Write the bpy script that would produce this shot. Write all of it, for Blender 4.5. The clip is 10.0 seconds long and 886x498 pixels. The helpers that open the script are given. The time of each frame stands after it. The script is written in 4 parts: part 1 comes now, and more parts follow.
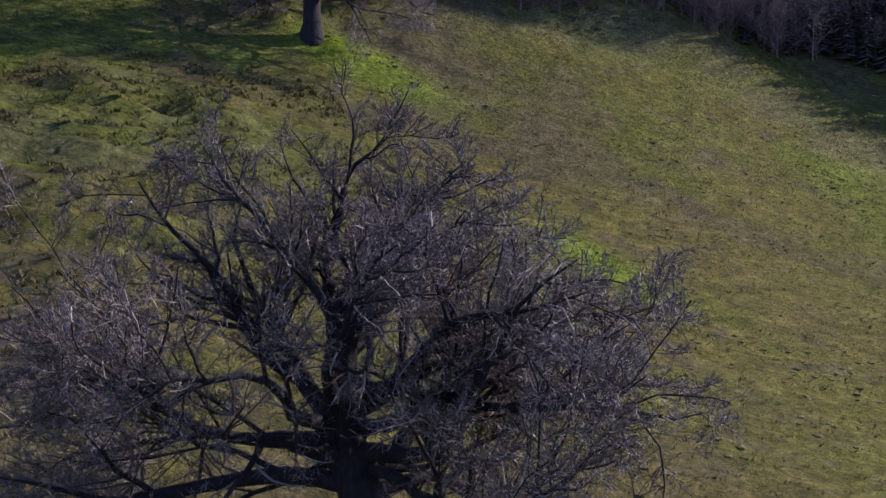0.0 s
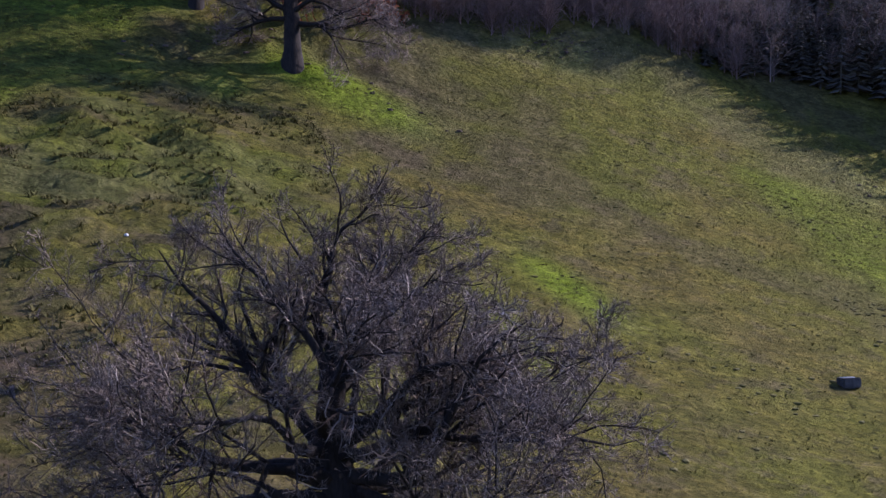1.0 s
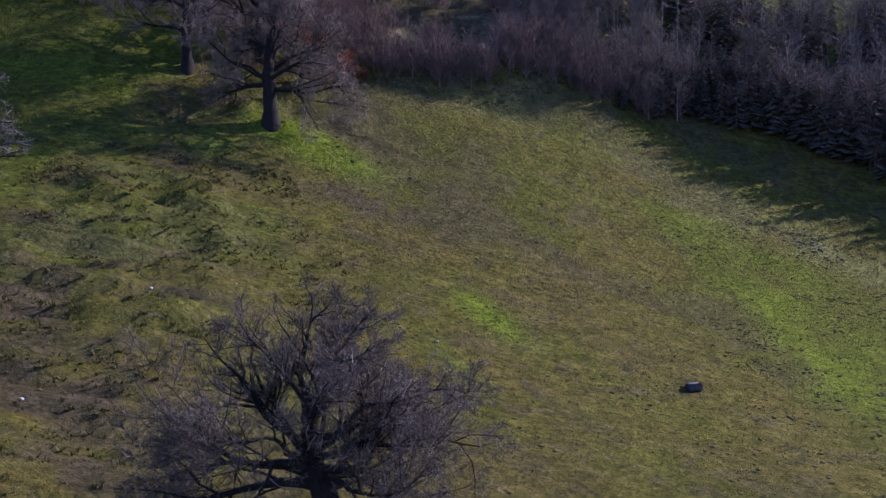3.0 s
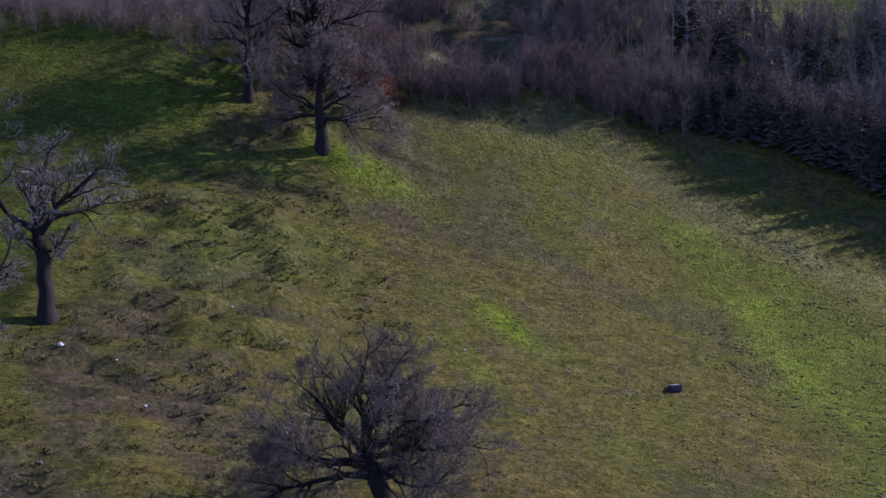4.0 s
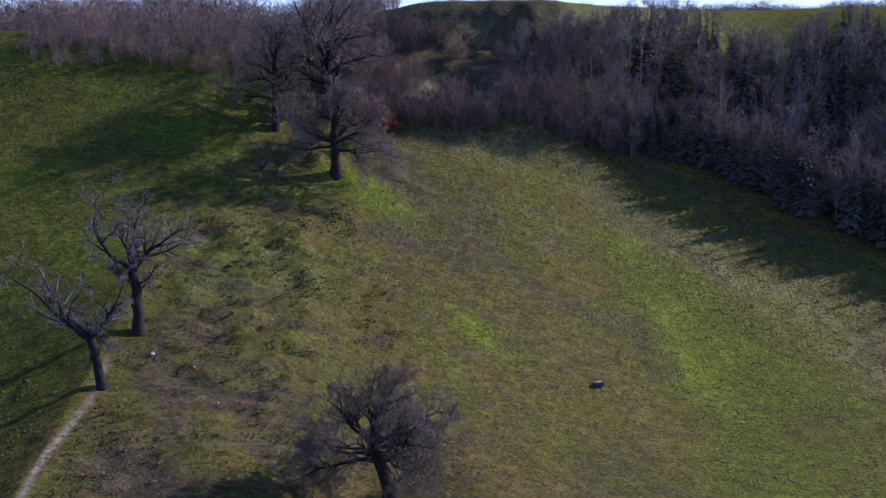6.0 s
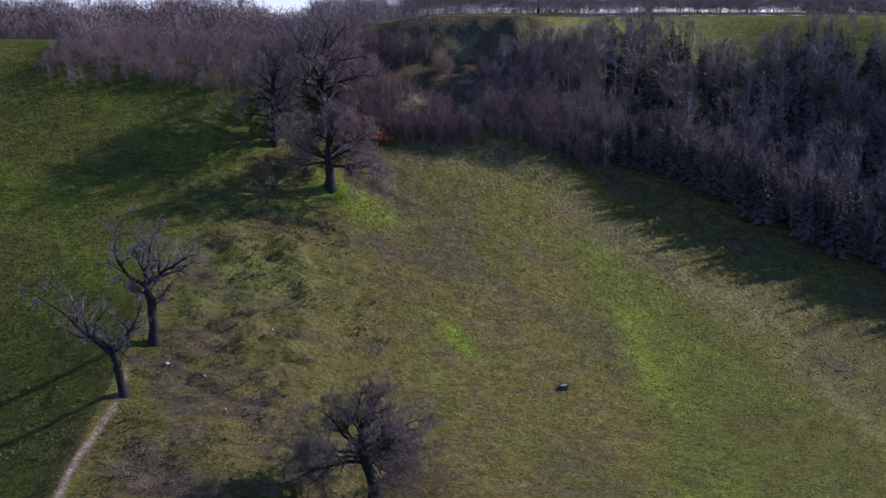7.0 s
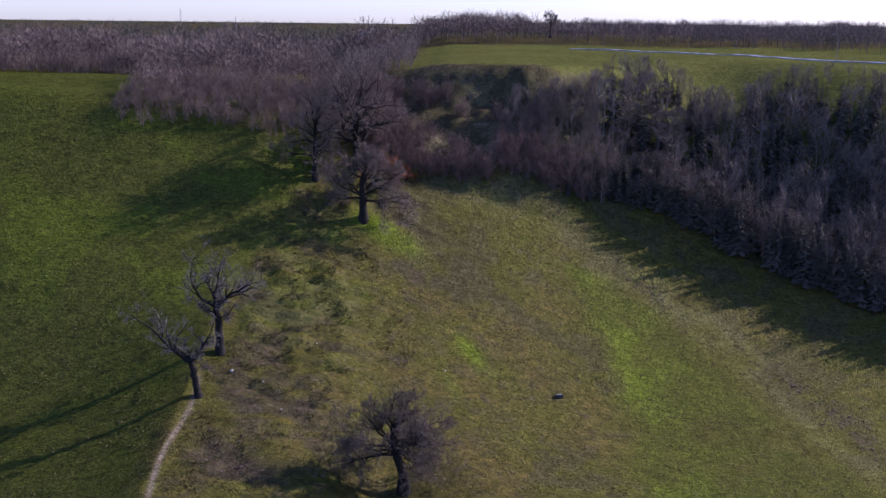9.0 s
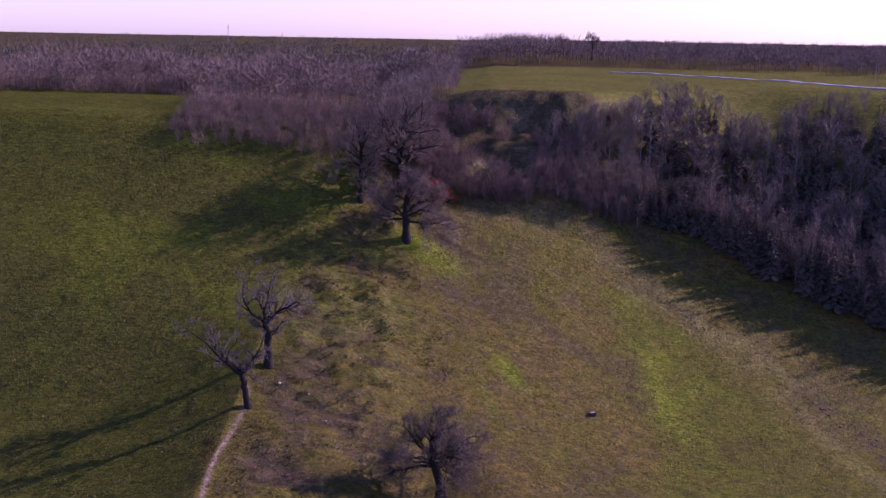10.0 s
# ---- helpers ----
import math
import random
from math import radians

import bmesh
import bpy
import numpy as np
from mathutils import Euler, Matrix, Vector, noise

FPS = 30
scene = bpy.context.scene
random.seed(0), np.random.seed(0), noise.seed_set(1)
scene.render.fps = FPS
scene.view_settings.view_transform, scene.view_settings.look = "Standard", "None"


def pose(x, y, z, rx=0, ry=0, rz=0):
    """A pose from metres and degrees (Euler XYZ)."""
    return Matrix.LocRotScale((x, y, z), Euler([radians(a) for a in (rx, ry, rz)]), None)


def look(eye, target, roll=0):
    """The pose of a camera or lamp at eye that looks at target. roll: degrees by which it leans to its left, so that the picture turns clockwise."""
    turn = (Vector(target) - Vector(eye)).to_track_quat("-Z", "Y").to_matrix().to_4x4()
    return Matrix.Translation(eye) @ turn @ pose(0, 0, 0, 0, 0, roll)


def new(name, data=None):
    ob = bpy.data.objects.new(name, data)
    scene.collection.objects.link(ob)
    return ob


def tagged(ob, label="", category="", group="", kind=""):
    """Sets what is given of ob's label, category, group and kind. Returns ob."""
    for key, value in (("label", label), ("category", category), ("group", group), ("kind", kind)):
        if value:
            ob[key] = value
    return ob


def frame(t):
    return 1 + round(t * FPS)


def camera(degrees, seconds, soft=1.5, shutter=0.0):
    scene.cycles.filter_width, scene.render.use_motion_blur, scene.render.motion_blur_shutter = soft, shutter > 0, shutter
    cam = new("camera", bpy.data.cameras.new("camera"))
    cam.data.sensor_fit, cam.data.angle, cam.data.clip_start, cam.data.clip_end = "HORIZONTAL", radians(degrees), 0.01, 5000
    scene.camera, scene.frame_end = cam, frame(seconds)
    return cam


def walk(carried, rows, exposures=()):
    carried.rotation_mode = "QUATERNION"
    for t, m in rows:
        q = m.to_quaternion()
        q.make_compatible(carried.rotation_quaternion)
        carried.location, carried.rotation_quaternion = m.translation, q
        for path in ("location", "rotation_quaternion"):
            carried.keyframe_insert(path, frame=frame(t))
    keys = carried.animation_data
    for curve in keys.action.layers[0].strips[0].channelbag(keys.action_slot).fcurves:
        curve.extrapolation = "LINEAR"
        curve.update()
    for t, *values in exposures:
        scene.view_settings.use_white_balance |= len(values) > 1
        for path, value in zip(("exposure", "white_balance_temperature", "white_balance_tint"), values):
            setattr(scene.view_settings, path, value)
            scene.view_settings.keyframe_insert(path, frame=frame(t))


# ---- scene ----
# ---- camera ----
cam = camera(47.0, 10.0)
# seconds, place, degrees below the horizon, heading to the right, lean
PATH = [
    (0.0, (0.92, -33.28, 2.91), 2.55, -0.45, 0.95),
    (0.5, (0.86, -34.37, 3.53), 2.47, 0.15, 0.78),
    (1.0, (0.98, -36.51, 4.18), 2.47, 0.85, 0.60),
    (1.5, (1.08, -39.36, 4.85), 2.41, 1.85, 0.36),
    (2.0, (1.10, -42.63, 5.61), 2.53, 2.95, 0.11),
    (3.5, (2.79, -56.32, 10.63), 4.43, 1.46, -1.15),
    (4.0, (2.75, -63.02, 13.69), 5.76, 0.04, -0.96),
    (4.5, (2.76, -69.13, 16.78), 7.01, -0.60, -0.73),
    (5.0, (2.94, -75.04, 19.99), 8.20, -0.78, -0.50),
    (5.5, (3.37, -80.31, 23.22), 9.31, -0.43, -0.37),
    (6.0, (3.99, -85.66, 26.45), 10.35, 0.07, -0.23),
    (7.5, (6.31, -100.59, 37.26), 13.15, 0.02, -0.24),
    (8.0, (5.94, -106.23, 39.31), 13.34, 0.18, 0.07),
    (8.5, (5.45, -111.17, 41.05), 12.96, 0.05, 0.39),
    (9.0, (5.04, -115.04, 42.46), 12.58, -0.60, 0.65),
    (9.5, (5.02, -118.06, 43.53), 12.18, -1.66, 0.93),
    (10.0, (5.20, -120.29, 44.48), 11.79, -2.93, 1.02),
]


def flown(eye, down, right, lean):
    p, h = radians(down), radians(right)
    way = Vector((math.sin(h) * math.cos(p), math.cos(h) * math.cos(p), -math.sin(p)))
    return look(eye, Vector(eye) + way, lean)


walk(cam, [(t, flown(*rest)) for t, *rest in PATH],
     exposures=[(0.0, 0.78, 5350, 36), (2.2, 0.72, 5300, 36), (4.0, 0.52, 5200, 37), (6.0, 0.54, 5200, 37), (9.3, 0.50, 5500, 40), (10.0, 0.48, 5800, 80)])

# ---- sky and sun ----
SUN_AZ, SUN_EL = radians(69), radians(30)
to_sun = Vector((math.sin(SUN_AZ) * math.cos(SUN_EL), math.cos(SUN_AZ) * math.cos(SUN_EL), math.sin(SUN_EL)))
sky = bpy.data.worlds.new("sky")
scene.world = sky
sky.use_nodes = True
nt = sky.node_tree
tex = nt.nodes.new("ShaderNodeTexSky")
tex.sky_type, tex.sun_disc = "NISHITA", False
tex.sun_elevation, tex.sun_rotation = SUN_EL, SUN_AZ
tex.air_density, tex.dust_density, tex.ozone_density = 1.0, 0.35, 1.5
# blue tint multiplied over the sky, added to cool its fill in the shade
sky_tint = nt.nodes.new("ShaderNodeMix")
sky_tint.data_type, sky_tint.blend_type = "RGBA", "MULTIPLY"
sky_tint.inputs[0].default_value = 1.0
sky_tint.inputs[7].default_value = (0.86, 0.97, 1.20, 1)
nt.links.new(tex.outputs[0], sky_tint.inputs[6])
nt.links.new(sky_tint.outputs[2], nt.nodes["Background"].inputs[0])
nt.nodes["Background"].inputs[1].default_value = 0.115
lamp = bpy.data.lights.new("sun", "SUN")
lamp.energy, lamp.angle, lamp.color = 4.9, radians(0.5), (1.0, 0.90, 0.72)
sun = new("sun", lamp)
sun.matrix_world = look(to_sun * 300, (0, 0, 0))

# ---- materials ----


def mat(name, rough=0.9):
    m = bpy.data.materials.new(name)
    m.use_nodes = True
    b = m.node_tree.nodes["Principled BSDF"]
    b.inputs["Roughness"].default_value = rough
    b.inputs["Specular IOR Level"].default_value = 0.2
    return m, m.node_tree, b


def node(t, kind, **kw):
    n = t.nodes.new(kind)
    for k, v in kw.items():
        n.inputs[k].default_value = v
    return n


def noise_at(t, vec, scale, detail=4.0, rough=0.6, dist=0.0):
    n = node(t, "ShaderNodeTexNoise", Scale=scale, Detail=detail, Roughness=rough, Distortion=dist)
    if vec is not None:
        t.links.new(vec, n.inputs["Vector"])
    return n.outputs["Fac"]


def ramp(t, fac, stops):
    r = t.nodes.new("ShaderNodeValToRGB")
    els = r.color_ramp.elements
    while len(els) < len(stops):
        els.new(0.5)
    for e, (p, c) in zip(els, stops):
        e.position, e.color = p, (*c, 1)
    t.links.new(fac, r.inputs[0])
    return r.outputs[0]


def mix(t, fac, a, b, mode="MIX"):
    n = t.nodes.new("ShaderNodeMix")
    n.data_type, n.blend_type = "RGBA", mode
    for sock, v in ((n.inputs[0], fac), (n.inputs[6], a), (n.inputs[7], b)):
        if isinstance(v, (int, float)):
            sock.default_value = v
        elif isinstance(v, tuple):
            sock.default_value = (*v, 1)
        else:
            t.links.new(v, sock)
    return n.outputs[2]


def bump(t, b, height, strength, distance):
    n = node(t, "ShaderNodeBump", Strength=strength, Distance=distance)
    t.links.new(height, n.inputs["Height"])
    t.links.new(n.outputs[0], b.inputs["Normal"])


def grass_material():
    m, t, b = mat("meadow_grass", 0.95)
    co = t.nodes.new("ShaderNodeTexCoord").outputs["Object"]
    turn = node(t, "ShaderNodeMapping")
    turn.inputs["Rotation"].default_value = (0, 0, radians(8))
    turn.inputs["Scale"].default_value = (0.95, 1.2, 1)
    t.links.new(co, turn.inputs["Vector"])
    along = turn.outputs[0]
    bands = []
    for which in ("cover", "extra"):
        cover = t.nodes.new("ShaderNodeAttribute")
        cover.attribute_name = which
        sep = t.nodes.new("ShaderNodeSeparateColor")
        t.links.new(cover.outputs["Color"], sep.inputs[0])
        bands.append(sep.outputs)
    soil, lush, straw = bands[0][0], bands[0][1], bands[0][2]
    vivid, trodden, leaves = bands[1][0], bands[1][1], bands[1][2]
    big = noise_at(t, co, 0.09, 5, 0.62)
    mid = noise_at(t, along, 0.8, 6, 0.68, 0.4)
    fine = noise_at(t, along, 5.0, 5, 0.75)
    thatch = ramp(t, mid, [(0.32, (0.036, 0.024, 0.007)), (0.5, (0.082, 0.055, 0.015)), (0.68, (0.126, 0.087, 0.027))])
    green = ramp(t, mid, [(0.30, (0.031, 0.033, 0.004)), (0.5, (0.062, 0.063, 0.008)), (0.70, (0.094, 0.093, 0.015))])
    litter = ramp(t, mid, [(0.3, (0.026, 0.0175, 0.011)), (0.55, (0.058, 0.041, 0.027)), (0.75, (0.096, 0.069, 0.047))])
    patch = ramp(t, big, [(0.42, (0, 0, 0)), (0.60, (0.85, 0.85, 0.85))])
    c = mix(t, patch, thatch, green)
    c = mix(t, 0.28, c, green)
    blotch = ramp(t, noise_at(t, along, 0.42, 8, 0.74, 0.5), [(0.52, (0, 0, 0)), (0.60, (0.7, 0.7, 0.7))])
    c = mix(t, blotch, c, litter)
    c = mix(t, lush, c, ramp(t, mid, [(0.28, (0.024, 0.027, 0.004)), (0.5, (0.042, 0.047, 0.006)), (0.75, (0.064, 0.069, 0.012))]))
    c = mix(t, straw, c, ramp(t, mid, [(0.25, (0.066, 0.066, 0.018)), (0.55, (0.135, 0.132, 0.045)), (0.8, (0.21, 0.20, 0.085))]))
    c = mix(t, leaves, c, litter)
    c = mix(t, soil, c, ramp(t, mid, [(0.3, (0.020, 0.014, 0.011)), (0.55, (0.050, 0.034, 0.026)), (0.75, (0.090, 0.062, 0.046))]))
    c = mix(t, vivid, c, ramp(t, mid, [(0.28, (0.044, 0.070, 0.002)), (0.5, (0.092, 0.134, 0.004)), (0.75, (0.145, 0.190, 0.012))]))
    c = mix(t, trodden, c, ramp(t, mid, [(0.3, (0.12, 0.088, 0.060)), (0.7, (0.27, 0.215, 0.16))]))
    grain = noise_at(t, along, 1.9, 7, 0.8)
    flat_ = node(t, "ShaderNodeMapping")
    flat_.inputs["Rotation"].default_value = (0, 0, radians(4))
    flat_.inputs["Scale"].default_value = (0.8, 1.25, 1)
    t.links.new(co, flat_.inputs["Vector"])
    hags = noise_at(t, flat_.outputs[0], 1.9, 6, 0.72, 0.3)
    # shade of the bump's low spots multiplied into the colour, tops lightened
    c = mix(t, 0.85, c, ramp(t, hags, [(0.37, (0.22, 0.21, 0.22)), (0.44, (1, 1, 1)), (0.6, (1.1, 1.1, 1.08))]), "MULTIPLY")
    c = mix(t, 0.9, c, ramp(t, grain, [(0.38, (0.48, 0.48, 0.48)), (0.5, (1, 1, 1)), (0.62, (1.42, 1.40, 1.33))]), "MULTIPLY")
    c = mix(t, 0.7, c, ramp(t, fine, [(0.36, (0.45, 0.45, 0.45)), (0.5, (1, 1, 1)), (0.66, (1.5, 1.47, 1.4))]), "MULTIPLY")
    # low mounds, the shade in the small gaps between them painted dark into the colour
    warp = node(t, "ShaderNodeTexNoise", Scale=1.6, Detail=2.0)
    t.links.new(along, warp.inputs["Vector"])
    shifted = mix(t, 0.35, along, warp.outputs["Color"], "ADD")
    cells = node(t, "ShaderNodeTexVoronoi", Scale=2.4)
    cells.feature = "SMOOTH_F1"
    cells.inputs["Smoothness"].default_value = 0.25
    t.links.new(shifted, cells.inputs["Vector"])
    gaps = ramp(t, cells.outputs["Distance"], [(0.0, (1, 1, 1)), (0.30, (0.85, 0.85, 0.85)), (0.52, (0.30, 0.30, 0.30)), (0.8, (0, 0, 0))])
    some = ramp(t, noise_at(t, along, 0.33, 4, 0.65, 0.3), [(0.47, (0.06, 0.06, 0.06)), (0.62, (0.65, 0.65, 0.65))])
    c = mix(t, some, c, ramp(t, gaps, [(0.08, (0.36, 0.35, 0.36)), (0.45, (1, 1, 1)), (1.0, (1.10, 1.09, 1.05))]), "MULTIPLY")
    lanes = node(t, "ShaderNodeMapping")
    lanes.inputs["Scale"].default_value = (0.4, 2.3, 1)
    t.links.new(co, lanes.inputs["Vector"])
    rows = ramp(t, noise_at(t, lanes.outputs[0], 1.7, 5, 0.7), [(0.38, (0.55, 0.55, 0.56)), (0.49, (1, 1, 1)), (0.62, (1.18, 1.16, 1.10))])
    c = mix(t, lush, c, mix(t, 1.0, c, rows, "MULTIPLY"))
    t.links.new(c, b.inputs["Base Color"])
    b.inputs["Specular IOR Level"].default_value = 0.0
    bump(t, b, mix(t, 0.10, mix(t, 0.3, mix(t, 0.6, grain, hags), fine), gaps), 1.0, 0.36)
    # the blades' own weak shine, strongest against the light
    shine = node(t, "ShaderNodeBsdfGlossy", Color=(0.032, 0.033, 0.012, 1), Roughness=0.5)
    t.links.new(b.inputs["Normal"].links[0].from_socket, shine.inputs["Normal"])
    both = t.nodes.new("ShaderNodeAddShader")
    t.links.new(b.outputs[0], both.inputs[0])
    t.links.new(shine.outputs[0], both.inputs[1])
    t.links.new(both.outputs[0], t.nodes["Material Output"].inputs["Surface"])
    return m


def bark_material(name, dark, light, scale=3.0):
    m, t, b = mat(name, 0.9)
    co = t.nodes.new("ShaderNodeTexCoord").outputs["Object"]
    st = node(t, "ShaderNodeMapping")
    st.inputs["Scale"].default_value = (1, 1, 0.25)
    t.links.new(co, st.inputs["Vector"])
    n1 = noise_at(t, st.outputs[0], scale * 3, 5, 0.7)
    n2 = noise_at(t, co, scale * 0.4, 3)
    c = ramp(t, n1, [(0.3, dark), (0.7, light)])
    c = mix(t, 0.6, c, ramp(t, n2, [(0.3, (0.55, 0.55, 0.5)), (0.7, (1.2, 1.15, 1.1))]), "MULTIPLY")
    t.links.new(c, b.inputs["Base Color"])
    bump(t, b, n1, 0.7, 0.05)
    return m


def leafy_material(name, a, b_, c_, rough=0.85):
    m, t, b = mat(name, rough)
    co = t.nodes.new("ShaderNodeTexCoord").outputs["Object"]
    isl = t.nodes.new("ShaderNodeNewGeometry").outputs["Random Per Island"]
    c = ramp(t, isl, [(0.0, a), (0.5, b_), (1.0, c_)])
    c = mix(t, 0.7, c, ramp(t, noise_at(t, co, 0.12, 4), [(0.3, (0.6, 0.6, 0.62)), (0.7, (1.35, 1.3, 1.25))]), "MULTIPLY")
    t.links.new(c, b.inputs["Base Color"])
    return m


def plain_material(name, lo, hi, scale, rough=0.8, relief=0.3):
    m, t, b = mat(name, rough)
    co = t.nodes.new("ShaderNodeTexCoord").outputs["Object"]
    n1 = noise_at(t, co, scale, 6, 0.65)
    t.links.new(ramp(t, n1, [(0.3, lo), (0.7, hi)]), b.inputs["Base Color"])
    bump(t, b, n1, relief, 0.05)
    return m


GRASS = grass_material()
BARK_DARK = bark_material("dark_bark", (0.010, 0.0085, 0.0075), (0.034, 0.028, 0.025))
BIRCH = bark_material("birch_bark", (0.09, 0.083, 0.08), (0.26, 0.25, 0.24))
TWIG = leafy_material("grey_twigs", (0.044, 0.030, 0.022), (0.082, 0.059, 0.043), (0.28, 0.232, 0.182), 0.55)
TWIG_BROWN = leafy_material("brown_twigs", (0.085, 0.062, 0.050), (0.17, 0.128, 0.102), (0.31, 0.245, 0.19), 0.7)
TWIG_PALE = leafy_material("pale_twigs", (0.060, 0.050, 0.046), (0.12, 0.104, 0.096), (0.32, 0.285, 0.26))
BRUSH = leafy_material("thicket_twigs", (0.105, 0.074, 0.060), (0.180, 0.131, 0.104), (0.27, 0.202, 0.160))
BRUSH_GREY = leafy_material("wood_twigs", (0.116, 0.090, 0.074), (0.178, 0.142, 0.116), (0.250, 0.200, 0.164))
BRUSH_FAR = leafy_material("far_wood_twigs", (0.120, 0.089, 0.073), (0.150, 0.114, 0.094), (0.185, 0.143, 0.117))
BRUSH_RED = leafy_material("red_brown_brush", (0.095, 0.062, 0.052), (0.17, 0.115, 0.095), (0.25, 0.18, 0.15))
RUST = leafy_material("rust_leaves", (0.20, 0.055, 0.020), (0.30, 0.090, 0.030), (0.36, 0.13, 0.05))
NEEDLE = leafy_material("spruce_needles", (0.054, 0.047, 0.036), (0.082, 0.073, 0.055), (0.120, 0.110, 0.080))
BLADE = leafy_material("grass_blades", (0.048, 0.046, 0.008), (0.080, 0.074, 0.015), (0.118, 0.102, 0.030))
BLADE_GREEN = leafy_material("green_blades", (0.028, 0.033, 0.007), (0.052, 0.057, 0.012), (0.088, 0.092, 0.022))
BLADE_STRAW = leafy_material("straw_blades", (0.13, 0.12, 0.05), (0.22, 0.20, 0.10), (0.34, 0.31, 0.18))
CLOD = plain_material("turned_soil", (0.04, 0.028, 0.02), (0.12, 0.085, 0.06), 4.0)
STONE = plain_material("grey_stone", (0.022, 0.020, 0.018), (0.085, 0.077, 0.070), 5.0)
PALE_STONE = plain_material("pale_stone", (0.32, 0.31, 0.29), (0.62, 0.61, 0.58), 9.0)
ASPHALT = plain_material("wet_asphalt", (0.16, 0.155, 0.145), (0.26, 0.25, 0.23), 1.5, 0.42, 0.05)
METAL = plain_material("galvanised_steel", (0.15, 0.15, 0.155), (0.24, 0.24, 0.245), 3.0, 0.5, 0.05)
PLASTER = plain_material("light_render", (0.38, 0.37, 0.35), (0.52, 0.51, 0.48), 1.0)
TILE = plain_material("roof_tiles", (0.09, 0.07, 0.07), (0.17, 0.14, 0.14), 2.0)
DARK = plain_material("dark_opening", (0.02, 0.02, 0.022), (0.04, 0.04, 0.045), 2.0, 0.4)

# ---- shape helpers ----


def lattice(ix, iy, seed):
    h = (ix.astype(np.int64) * 374761393 + iy.astype(np.int64) * 668265263 + seed * 974711) & 0x7FFFFFFF
    h = ((h ^ (h >> 13)) * 1274126177) & 0x7FFFFFFF
    return ((h ^ (h >> 16)) & 0xFFFF) / 65535.0


def vnoise(x, y, cell, seed):
    x, y = np.asarray(x, float) / cell, np.asarray(y, float) / cell
    ix, iy = np.floor(x), np.floor(y)
    fx, fy = x - ix, y - iy
    fx, fy = fx * fx * (3 - 2 * fx), fy * fy * (3 - 2 * fy)
    a, b = lattice(ix, iy, seed), lattice(ix + 1, iy, seed)
    c, d = lattice(ix, iy + 1, seed), lattice(ix + 1, iy + 1, seed)
    return (a * (1 - fx) + b * fx) * (1 - fy) + (c * (1 - fx) + d * fx) * fy - 0.5


def step(v, a, b):
    u = np.clip((v - a) / (b - a), 0, 1)
    return u * u * (3 - 2 * u)


def bell(x, y, cx, cy, sx, sy, turn=0.0):
    c, s = math.cos(radians(turn)), math.sin(radians(turn))
    u, v = (x - cx) * c + (y - cy) * s, -(x - cx) * s + (y - cy) * c
    return np.exp(-(u / sx) ** 2 - (v / sy) ** 2)


def field_edge(x):
    """Where the meadow ends and the far valley side begins."""
    return 45.5 - 0.55 * np.maximum(x - 38, 0) - 2.0 * step(x, -8, 4) * (1 - step(x, 4, 12))


def hillside(x, y):
    u, v = x / 30 - 0.2, y / 30
    return 0.3 * (-8.07 - 14.73 * u + 20.83 * v + 1.02 * u * u - 5.34 * u * v + 8.99 * v * v
                  + 1.34 * u ** 3 + 1.08 * u * u * v + 0.31 * u * v * v + 4.82 * v ** 3)


